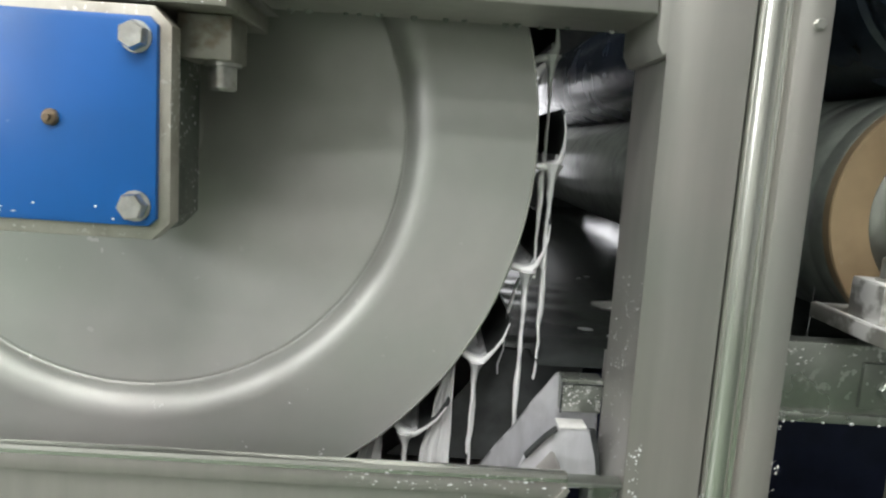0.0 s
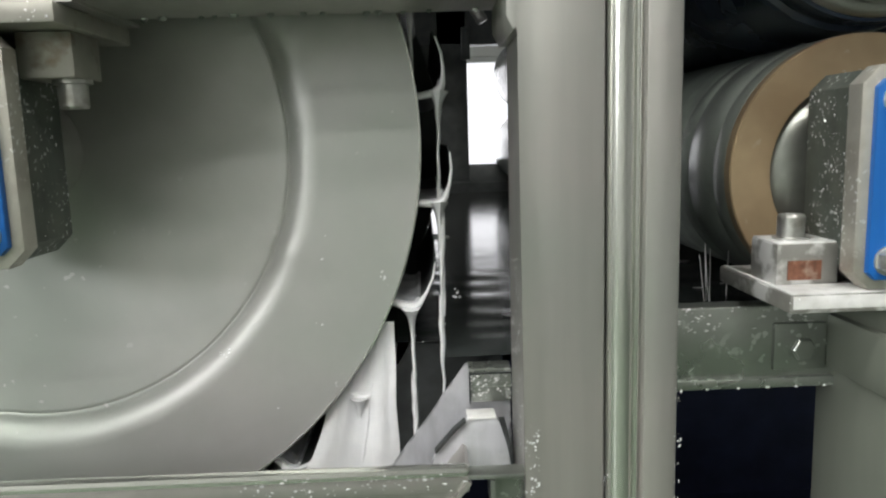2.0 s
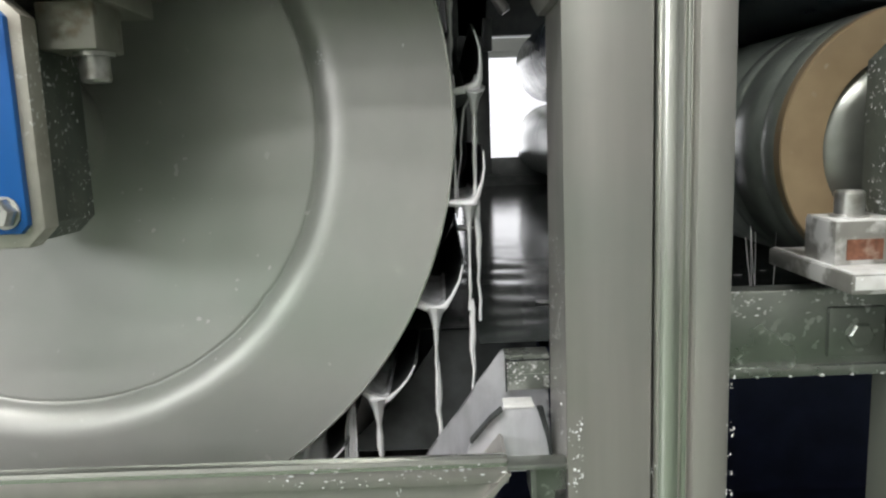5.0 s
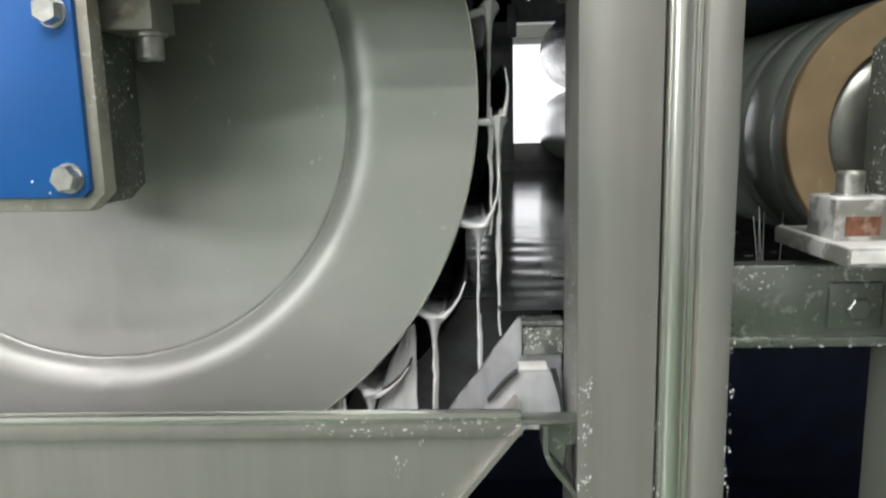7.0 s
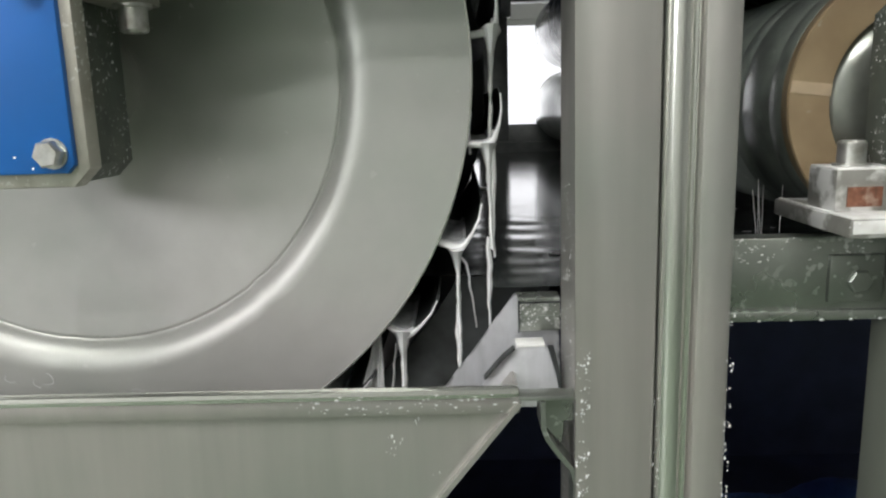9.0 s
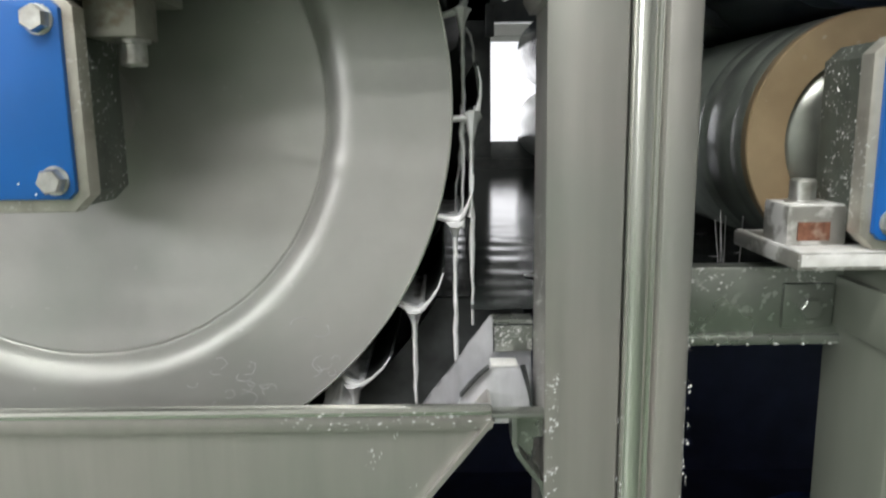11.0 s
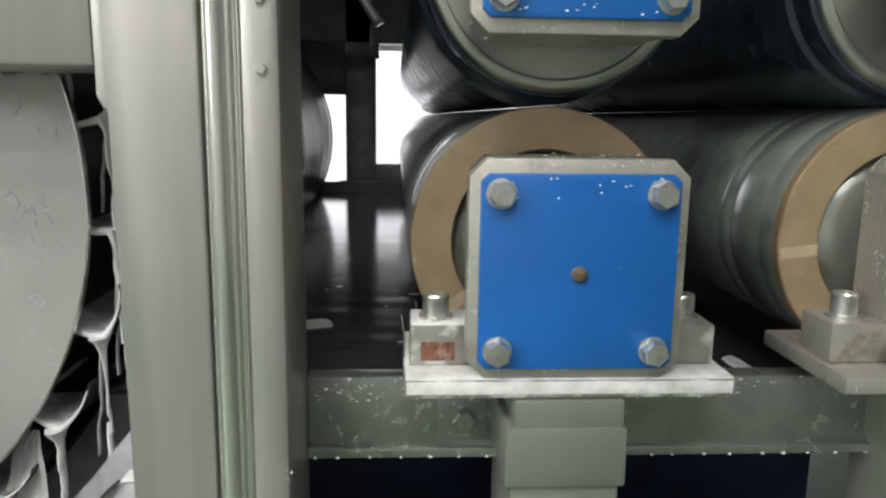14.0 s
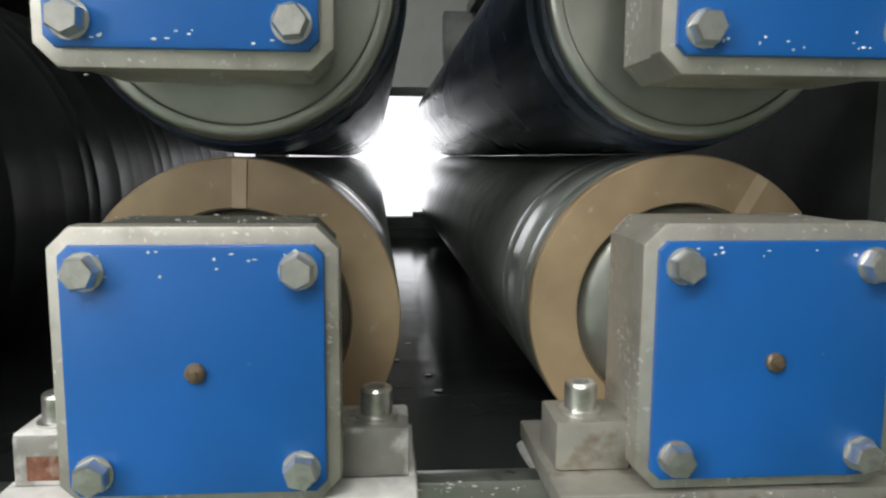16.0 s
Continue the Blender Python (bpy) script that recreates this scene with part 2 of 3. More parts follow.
def tube(points, radii, seg=8, bm=None):
    """A tube of changing radius along points."""
    bm = bm or bmesh.new()
    rings = []
    for i, p in enumerate(points):
        d = (Vector(points[min(i + 1, len(points) - 1)]) - Vector(points[max(i - 1, 0)])).normalized()
        u = d.orthogonal().normalized() if abs(d.y) > 0.9 else d.cross(Vector((0, 1, 0))).normalized()
        w = d.cross(u)
        rx, ry = radii[i] if isinstance(radii[i], tuple) else (radii[i], radii[i])
        rings.append([bm.verts.new(Vector(p) + u * rx * math.cos(2 * math.pi * k / seg) + w * ry * math.sin(2 * math.pi * k / seg)) for k in range(seg)])
    for a, b in zip(rings, rings[1:]):
        for k in range(seg):
            j = (k + 1) % seg
            bm.faces.new((a[k], a[j], b[j], b[k]))
    bm.faces.new(rings[0][::-1]), bm.faces.new(rings[-1])
    return bm


def blob(bm, p, r, squash=(1, 1, 1)):
    r4 = bmesh.ops.create_icosphere(bm, subdivisions=1, radius=r)
    for v in r4["verts"]:
        v.co = Vector(p) + Vector([v.co[i] * squash[i] * random.uniform(0.75, 1.2) for i in range(3)])


def hex_bolt(bm, x, y, z, r=0.0106, h=0.0112, turn=0.0):
    """A hexagon head whose top faces -y."""
    rings = []
    for rr, yy in ((r, y), (r, y - h * 0.8), (r * 0.86, y - h)):
        rings.append([bm.verts.new((x + rr * math.cos(turn + k * math.pi / 3), yy, z + rr * math.sin(turn + k * math.pi / 3))) for k in range(6)])
    for a, b in zip(rings, rings[1:]):
        for k in range(6):
            bm.faces.new((a[k], b[k], b[(k + 1) % 6], a[(k + 1) % 6]))
    bm.faces.new(rings[-1])
    lo = [bm.verts.new((x + r * 1.1 * math.cos(k * math.pi / 8), y - 0.0008, z + r * 1.1 * math.sin(k * math.pi / 8))) for k in range(16)]
    lo2 = [bm.verts.new((v.co.x, y + 0.002, v.co.z)) for v in lo]
    bm.faces.new(lo)
    for k in range(16):
        bm.faces.new((lo[k], lo2[k], lo2[(k + 1) % 16], lo[(k + 1) % 16]))
    return bm


def cap_screw(bm, x, y, z, r=0.0112, h=0.0195):
    """A socket cap screw standing on z."""
    prof = [(r, 0), (r, h * 0.9), (r * 0.88, h), (r * 0.55, h), (r * 0.5, h * 0.6), (0, h * 0.6)]
    seg = 20
    rings = [[bm.verts.new((x + q * math.cos(2 * math.pi * k / seg), y + q * math.sin(2 * math.pi * k / seg), z + e)) for k in range(seg)] if q else [bm.verts.new((x, y, z + e))] for q, e in prof]
    for a, b in zip(rings, rings[1:]):
        for k in range(seg):
            j = (k + 1) % seg
            if len(b) == 1:
                bm.faces.new((a[k], a[j], b[0]))
            else:
                bm.faces.new((a[k], a[j], b[j], b[k]))
    return bm


# ---- hall ----
X0, X1, Y0, Y1, TOP = -5.0, 5.5, -4.5, 6.0, 3.3


def structure(name, bm, mat, label):
    return tagged(part(name, bm, mat, None, label, 0), kind="structure")


structure("floor", boxed((X0, Y0, -0.1), (X1, Y1, 0)), FLOOR, "grey-green painted factory floor")
structure("ceiling", boxed((X0, Y0, TOP), (X1, Y1, TOP + 0.1)), PLASTER, "pale plastered factory ceiling")
structure("wall_south", boxed((X0, Y0 - 0.15, 0), (X1, Y0, TOP)), PLASTER, "pale plastered wall of the factory hall")
bm = boxed((X0 - 0.15, Y0, 0), (X0, Y1, 1.9))
box(bm, (X0 - 0.15, Y0, 3.0), (X0, Y1, TOP))
box(bm, (X0 - 0.15, Y0, 1.9), (X0, -4.2, 3.0))
box(bm, (X0 - 0.15, -2.8, 1.9), (X0, Y1, 3.0))
structure("wall_west", bm, PLASTER, "pale plastered wall with an added window opening")
# unseen window with glowing backdrop, added to hold the west key light
window = thing("window_2", "added unseen side window with pale frame", "window")
tagged(window, kind="structure")
bm = boxed((X0 - 0.1, -4.2, 1.9), (X0 - 0.03, -2.8, 1.96))
box(bm, (X0 - 0.1, -4.2, 2.94), (X0 - 0.03, -2.8, 3.0))
box(bm, (X0 - 0.1, -3.53, 1.96), (X0 - 0.03, -3.47, 2.94))
part("window_frame", bm, PLASTER, window, "", 0)
structure("added_backdrop_west", boxed((X0 - 0.62, -4.5, 0.5), (X0 - 0.6, -2.0, 3.4)), DAY, "bright overcast daylight outside the window")
structure("wall_east", boxed((X1, Y0, 0), (X1 + 0.15, Y1, TOP)), PLASTER, "pale plastered wall of the factory hall")
bm = boxed((X0, Y1, 0), (X1, Y1 + 0.15, 0.55))
box(bm, (X0, Y1, 1.84), (X1, Y1 + 0.15, TOP))
box(bm, (X0, Y1, 0.55), (-3.2, Y1 + 0.15, 1.84))
box(bm, (4.2, Y1, 0.55), (X1, Y1 + 0.15, 1.84))
structure("wall_north", bm, PLASTER, "pale plastered wall with a wide window opening")
window = thing("window_1", "wide daylit window with pale frame", "window")
tagged(window, kind="structure")
bm = boxed((-3.2, Y1 + 0.03, 0.55), (4.2, Y1 + 0.1, 0.61))
box(bm, (-3.2, Y1 + 0.03, 1.80), (4.2, Y1 + 0.1, 1.84))
box(bm, (-3.2, Y1 + 0.03, 0.61), (-3.14, Y1 + 0.1, 1.80))
box(bm, (4.14, Y1 + 0.03, 0.61), (4.2, Y1 + 0.1, 1.80))
part("window_frame", bm, PLASTER, window, "", 0)
structure("backdrop", boxed((-5.0, Y1 + 0.6, 0.0), (6.0, Y1 + 0.62, 3.6)), DAY, "bright overcast daylight outside the window")

tube_lamp = None
for tx, ty in TUBES:
    if tube_lamp is None:
        tube_lamp = thing("ceiling_light", "white steel fluorescent ceiling light, switched on", "ceiling light", "hall lights", pose(tx, ty, 3.1))
        part("housing", boxed((-0.64, -0.13, -0.03), (0.64, 0.13, 0.2), 0.01), PLASTER, tube_lamp)
        for dy in (-0.07, 0.07):
            part("tube", tube([(-0.6, dy, -0.045), (0.6, dy, -0.045)], [0.013, 0.013], 10), TUBE_GLOW, tube_lamp)
    else:
        copy_thing(tube_lamp, pose(tx, ty, 3.1))

# ---- end frame of the machine: post, header, rail, trough panel ----
frame_thing = thing("end_frame", "grey stainless steel machine end frame with a square opening", "machine frame")
part("post", prism([(0.167, 0.0), (0.2285, 0.0), (0.2285, 1.76), (0.155, 1.76), (0.155, 1.284), (0.1605, 1.2735), (0.167, 1.2735)], 0.515, 0.612, bevel=0.0035), STEEL, frame_thing, "stainless post with a folded bright edge")
part("post_edge", prism([(0.2565, 0.0), (0.287, 0.0), (0.287, 1.76), (0.2565, 1.76)], 0.511, 0.612, bevel=0.009), STEEL, frame_thing)
part("fill_plate", boxed((0.2285, 0.532, 0.0), (0.2565, 0.60, 1.76)), STEEL, frame_thing)
for name, cx, rr, yy in (("corner_tube", 0.2405, 0.0105, 0.5205), ("bead", 0.2535, 0.0032, 0.5205)):
    bm, seg = bmesh.new(), 28
    ring = [[bm.verts.new((cx + rr * math.cos(math.pi + math.pi * k / seg), yy + rr * 1.15 * math.sin(math.pi + math.pi * k / seg), z)) for k in range(seg + 1)] for z in (0.0, 1.76)]
    for k in range(seg):
        bm.faces.new((ring[0][k], ring[0][k + 1], ring[1][k + 1], ring[1][k]))
    part(name, bm, POLISHED, frame_thing, "polished round corner tube")
bm = hex_bolt(bmesh.new(), 0.273, 0.511, 1.304, 0.0042, 0.004)
part("screw", bm, ZINC, frame_thing)
part("screw", hex_bolt(bmesh.new(), 0.273, 0.511, 1.352, 0.0042, 0.004), ZINC, frame_thing)
part("header", prism([(-1.4, 1.304), (0.155, 1.304), (0.155, 1.76), (-1.4, 1.76)], 0.516, 0.612, bevel=0.004), STEEL, frame_thing, "folded stainless header sheet")
part("far_post", prism([(-1.4, 0.0), (-1.32, 0.0), (-1.32, 1.30), (-1.4, 1.30)], 0.515, 0.612, bevel=0.004), STEEL, frame_thing)
for k in range(22):
    bm = bmesh.new()
    blob(bm, (-0.35 + 0.023 * k + random.uniform(-0.009, 0.009), random.choice((0.6, 0.606, 0.604)), 1.303), random.uniform(0.002, 0.0036), (1.2, 1, 0.9))
    part("drip", bm, WET_STEEL, frame_thing, "hanging water drop")

trough = thing("drip_trough", "grey stainless trough under the scoop drum, wet with foam", "trough")
part("front_panel", prism([(-1.3, 0.93), (0.122, 0.93), (0.014, 0.793), (-0.32, 0.38), (-1.3, 0.38)], 0.524, 0.528), STEEL, trough, "flat stainless front panel with a slanting edge")
part("rail", boxed((-1.3, 0.514, 0.931), (0.121, 0.5265, 0.9405), 0.0042), POLISHED, trough, "rounded bright rail")
part("rail_band", boxed((-1.3, 0.5175, 0.917), (0.121, 0.530, 0.9315), 0.002), STEEL, trough, "wet band with foam specks under the rail")
part("edge_fold", strip([(0.121, 0.926), (0.013, 0.791), (-0.321, 0.378)], 0.004, 0.516, 2.28), STEEL, trough)
bm = bmesh.new()
nu, nv = 26, 30
grid = []
for i in range(nu + 1):
    row = []
    for j in range(nv + 1):
        u, v = i / nu, j / nv
        left = 0.126 - 0.081 * v
        x = left + (0.1665 - left) * u
        lump = 0.0012 * noise.noise(Vector((x * 60, v * 3.0, 1.7))) + 0.0004 * noise.noise(Vector((x * 150, v * 9, 5)))
        row.append(bm.verts.new((x, 0.634 - 0.031 * v + lump, 0.988 - 0.098 * v + lump)))
    grid.append(row)
for i in range(nu):
    for j in range(nv):
        bm.faces.new((grid[i][j], grid[i + 1][j], grid[i + 1][j + 1], grid[i][j + 1]))
bmesh.ops.solidify(bm, geom=bm.faces[:], thickness=0.004)
part("chute", bm, CHUTE, trough, "sloping chute sheet under running white foam", 60)
# the slot's shade is put in as a dark strip
part("slot", strip([(0.095, 0.922), (0.104, 0.9325), (0.113, 0.9425), (0.122, 0.9500)], 0.0022, 0.583, 0.592), DARK_STEEL_AND_GAPS, trough, "dark strip drawn in for the slot across the chute")
part("apron", prism([(0.096, 0.921), (0.105, 0.9315), (0.114, 0.9415), (0.123, 0.9485), (0.150, 0.9495), (0.154, 0.944), (0.160, 0.925), (0.163, 0.892), (0.085, 0.892)], 0.590, 0.597), CHUTE, trough, "low end apron washed with foam")
bm = boxed((0.1285, 0.612, 0.957), (0.1665, 0.634, 0.9875), 0.0008)
box(bm, (0.128, 0.6105, 0.986), (0.1665, 0.634, 0.9892), 0.0008)
box(bm, (0.1295, 0.6108, 0.9705), (0.1665, 0.613, 0.9718))
part("bracket", bm, WET_STEEL, trough, "small welded stop bracket with dried specks")
part("bracket_rim", strip([(0.1283, 0.9565), (0.1283, 0.9868)], 0.0012, 0.6092, 0.6112), DARK_STEEL_AND_GAPS, trough, "thin dark edge strip of the bracket")
part("bracket_rim", boxed((0.1285, 0.6092, 0.9842), (0.1665, 0.6110, 0.9853)), DARK_STEEL_AND_GAPS, trough, "thin dark edge strip of the bracket")
part("apron_lip", boxed((0.124, 0.5885, 0.9493), (0.150, 0.6105, 0.9515), 0.0008), FOAMY, trough, "bright wet lip over the apron")
# shade in the gap beside the apron, made as a dark plate
part("notch_plate", prism([(0.1515, 0.951), (0.157, 0.951), (0.163, 0.925), (0.1655, 0.892), (0.159, 0.925)], 0.5855, 0.5895), DARK_STEEL_AND_GAPS, trough, "dark plate drawn in for the shaded gap beside the apron")
# added dark sheet filling the dim void behind the trough, cut round the turning drum
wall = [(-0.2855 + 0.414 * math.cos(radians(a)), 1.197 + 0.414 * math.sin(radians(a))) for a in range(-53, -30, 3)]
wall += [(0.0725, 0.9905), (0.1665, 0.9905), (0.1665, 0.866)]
part("back_sheet", prism(wall, 0.699, 0.703), DARK_STEEL_AND_GAPS, trough, "added dark sheet filling the void behind the trough")
part("drip_lip", boxed((0.119, 0.518, 0.9275), (0.1665, 0.536, 0.9315), 0.001), WET_STEEL, trough)
part("strap", strip([(0.1395, 0.927), (0.1395, 0.905), (0.143, 0.895), (0.152, 0.882), (0.163, 0.868), (0.1665, 0.855), (0.1665, 0.74)], 0.004, 0.516, 0.545), WET_STEEL, trough, "bent hanging strap")
part("strap_plate", prism([(0.1405, 0.927), (0.166, 0.927), (0.166, 0.905), (0.158, 0.905), (0.156, 0.885), (0.1405, 0.903)], 0.530, 0.534), WET_STEEL, trough)
part("pan", prism([(-1.3, 0.38), (-0.32, 0.38), (-0.32, 0.40), (-1.3, 0.40)], 0.53, 2.28), STEEL, trough)


def specks(name, parent, label, count, region, size=(0.0008, 0.0024), flat=(1, 1, 1), seed=1, clump=0.0):
    """Dried foam specks inside a box-shaped region, as one joined part."""
    rnd = random.Random(seed)
    bm = bmesh.new()
    lo, hi = region
    c = None
    for k in range(count):
        if c is None or rnd.random() > clump:
            c = [rnd.uniform(a, b) for a, b in zip(lo, hi)]
            p = c
        else:
            p = [min(max(q + rnd.gauss(0, 0.004), a), b) for q, a, b in zip(c, lo, hi)]
        r = 0.62 * rnd.uniform(*size) * (0.5 + 0.9 * rnd.random())
        g = bmesh.ops.create_icosphere(bm, subdivisions=1, radius=r)
        for v in g["verts"]:
            v.co = Vector([p[i] + v.co[i] * flat[i] * rnd.uniform(0.7, 1.4) for i in range(3)])
    return tagged(part(name, bm, WHITEWATER, parent, label), kind="stuff")


specks("foam_speck", trough, "white foam specks on the rail", 75, ((-0.06, 0.5135, 0.919), (0.12, 0.5168, 0.936)), (0.0007, 0.0019), (1.5, 0.4, 0.8), 3, 0.6)
specks("foam_speck", trough, "white foam streaks on the panel", 18, ((0.0, 0.523, 0.86), (0.058, 0.524, 0.915)), (0.0007, 0.0016), (0.7, 0.4, 1.8), 4, 0.6)
specks("foam_speck", trough, "white foam specks on the bracket", 90, ((0.1295, 0.6108, 0.959), (0.1665, 0.6118, 0.984)), (0.0005, 0.0014), (1.2, 0.4, 1), 5, 0.5)
specks("foam_speck", frame_thing, "white dried foam specks inside the post", 300, ((0.1655, 0.52, 0.80), (0.1672, 0.605, 1.10)), (0.0005, 0.0015), (0.4, 1, 1.2), 6, 0.55)
specks("foam_speck", frame_thing, "white dried foam specks on the post edge", 120, ((0.166, 0.5135, 0.82), (0.176, 0.5152, 0.975)), (0.0005, 0.0017), (1, 0.4, 1.2), 7, 0.7)
specks("foam_speck", frame_thing, "white dried foam specks along the post", 60, ((0.283, 0.5105, 0.80), (0.2875, 0.5115, 1.0)), (0.0006, 0.0015), (0.8, 0.4, 1.4), 8, 0.5)
specks("foam_speck", frame_thing, "white dried foam specks along the tube", 40, ((0.228, 0.5125, 0.79), (0.236, 0.514, 0.93)), (0.0006, 0.0014), (0.8, 0.4, 1.5), 9, 0.5)

# ---- machine body: added light-blocking cover, bath, far frame ----
# roof and west side added to block hall light from the inside
bm = boxed((-1.4, 1.5, 1.80), (0.60, 2.82, 1.84))
box(bm, (0.92, 1.5, 1.80), (1.75, 2.82, 1.84))
structure("machine_roof", bm, BLACK, "added dark sheet blocking light over the rollers, with an open slot")
structure("machine_side", boxed((-1.44, 0.52, 0.0), (-1.402, 2.82, 1.80)), BLACK, "added dark sheet closing the machine's side")
# dark panel added to close the east end
structure("machine_side_east", boxed((1.12, 0.80, 0.97), (1.14, 2.82, 1.80)), BLACK, "added dark sheet closing the machine's side")
far_frame = thing("far_frame", "black painted steel frame at the machine's far end", "machine frame")
part("upright", boxed((0.156, 2.74, 0.0), (0.268, 2.82, 1.85), 0.004), BLACK, far_frame)
part("foot_flange", boxed((0.130, 2.72, 0.9), (0.283, 2.76, 1.033), 0.003), BLACK, far_frame)
part("step_plate", boxed((0.247, 2.73, 1.483), (0.281, 2.76, 1.60), 0.003), BLACK, far_frame)
part("sill", boxed((-1.4, 2.74, 0.93), (0.156, 2.82, 1.023), 0.003), BLACK, far_frame)
part("sill", boxed((0.268, 2.74, 0.93), (0.60, 2.82, 1.094), 0.003), BLACK, far_frame)
part("sill", boxed((0.60, 2.74, 0.93), (1.75, 2.82, 1.064), 0.003), BLACK, far_frame)
part("lintel", boxed((-1.4, 2.74, 1.538), (0.60, 2.82, 1.80), 0.003), BLACK, far_frame)
part("lintel", boxed((0.83, 2.74, 1.532), (1.75, 2.82, 1.80), 0.003), BLACK, far_frame)
part("tie_bar", boxed((0.60, 2.74, 1.502), (1.75, 2.78, 1.532), 0.003), BLACK, far_frame)
part("header_plate", boxed((-1.4, 2.75, 1.352), (0.156, 2.80, 1.54), 0.003), BLACK, far_frame)
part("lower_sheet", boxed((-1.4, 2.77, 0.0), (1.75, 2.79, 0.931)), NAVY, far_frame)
part("bracket", boxed((0.375, 2.735, 1.094), (0.42, 2.80, 1.112), 0.003), BLACK, far_frame, "small black bracket on the sill")
part("bracket", boxed((0.72, 2.735, 1.064), (0.79, 2.80, 1.082), 0.003), BLACK, far_frame, "small black bracket on the sill")

guide = thing("guide_bar", "pale steel guide bar hanging at the machine's far end", "bar")
part("bar", tube([(0.125, 2.35, 1.83), (0.21, 2.35, 1.695), (0.292, 2.35, 1.567)], [0.019, 0.019, 0.019], 20), STEEL, guide)
part("end_cap", tube([(0.290, 2.35, 1.570), (0.298, 2.35, 1.557)], [0.021, 0.016], 20), STEEL, guide)

bath = thing("wash_bath", "stainless wash bath full of dark rippled water", "bath")
part("front_wall", boxed((0.172, 0.632, 0.966), (1.75, 0.640, 1.012)), STEEL, bath)
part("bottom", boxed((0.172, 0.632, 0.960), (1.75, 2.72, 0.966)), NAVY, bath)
part("far_wall", boxed((-1.3, 2.71, 0.60), (1.75, 2.72, 1.03)), BLACK, bath)
nx, ny = 100, 120
for x0, x1, y0 in ((-1.3, 0.108, 0.695), (0.108, 0.172, 0.640), (0.172, 1.75, 0.641)):
    bm = bmesh.new()
    grid = [[bm.verts.new((x0 + (x1 - x0) * i / nx, y0 + (2.71 - y0) * (j / ny) ** 1.5, 0.9925 + 0.0007 * noise.noise(Vector((9 * (x0 + (x1 - x0) * i / nx), 26 * (y0 + (2.71 - y0) * (j / ny) ** 1.5), 3.1))) * (1.5 if j < 45 else 0.5))) for j in range(ny + 1)] for i in range(nx + 1)]
    for i in range(nx):
        for j in range(ny):
            bm.faces.new((grid[i][j], grid[i + 1][j], grid[i + 1][j + 1], grid[i][j + 1]))
    part("water_surface", bm, WATER, bath, "dark mirror-like rippled water", 60)
specks("foam_patch", bath, "floating flakes of white foam", 26, ((0.18, 0.67, 0.9935), (0.7, 1.2, 0.9945)), (0.004, 0.012), (1.3, 1, 0.12), 12, 0.3)

for fx, fy, wx, wy, turn, words in ((0.252, 0.938, 0.026, 0.020, 12, "flat white foam flake floating on the bath"), (0.764, 0.742, 0.011, 0.054, 4, "long pale foam strip floating on the bath"), (0.111, 1.49, 0.026, 0.03, 30, "flat white foam flake floating on the bath")):
    bm, ring = bmesh.new(), []
    for k in range(14):
        a = 2 * math.pi * k / 14
        e = 1 + 0.22 * noise.noise(Vector((2 * math.cos(a), 2 * math.sin(a), fx * 40)))
        c, d = math.cos(a), math.sin(a)
        ring.append((wx * e * math.copysign(abs(c) ** 0.6, c), wy * e * math.copysign(abs(d) ** 0.6, d)))
    lo, hi = [bm.verts.new((x, y, 0.0)) for x, y in ring], [bm.verts.new((0.94 * x, 0.94 * y, 0.0022)) for x, y in ring]
    bm.faces.new(lo[::-1]), bm.faces.new(hi)
    for k in range(14):
        bm.faces.new((lo[k], lo[(k + 1) % 14], hi[(k + 1) % 14], hi[k]))
    ob = part("foam_flake", bm, FOAMY)
    ob.matrix_basis = pose(fx, fy, 0.9932, 0, 0, turn)
    tagged(ob, words, "foam flake", "floating foam")

beam = thing("cross_beam", "grey-green wet steel beam carrying the roller bearings", "beam")
part("channel", boxed((0.287, 0.606, 0.968), (1.75, 0.63, 1.04), 0.003), WET_STEEL, beam)
part("lower_lip", boxed((0.287, 0.6, 0.964), (1.75, 0.63, 0.9735), 0.002), WET_STEEL, beam)
part("joint_plate", boxed((0.404, 0.601, 0.98), (0.452, 0.607, 1.024), 0.002), WET_STEEL, beam)
part("bolt", hex_bolt(bmesh.new(), 0.430, 0.601, 1.0, 0.011, 0.006), WET_STEEL, beam)
specks("foam_speck", beam, "white drops along the beam's edges", 150, ((0.29, 0.6035, 1.018), (0.75, 0.6062, 1.04)), (0.0006, 0.0018), (1.8, 0.4, 0.8), 14, 0.6)
for k in range(34):
    bm = bmesh.new()
    blob(bm, (0.292 + 0.026 * k + random.uniform(-0.006, 0.006), 0.6, 0.965), random.uniform(0.0012, 0.0021), (1.3, 1, 0.9))
    part("drip", bm, WHITEWATER, beam, "hanging white drop")
# navy back and floor added where there is only shaded space
structure("under_panel", boxed((-1.4, 2.2, 0.0), (1.75, 2.22, 0.89)), NAVY, "added navy sheet standing in for the dark void under the bath")
structure("under_floor", boxed((-1.4, 0.62, 0.0), (1.75, 2.2, 0.012)), NAVY, "added navy floor standing in for the shade under the machine")
sheet = thing("plastic_sheet", "crumpled blue plastic sheet heaped on the floor under the bath", "plastic sheet")
bm = bmesh.new()
grid = []
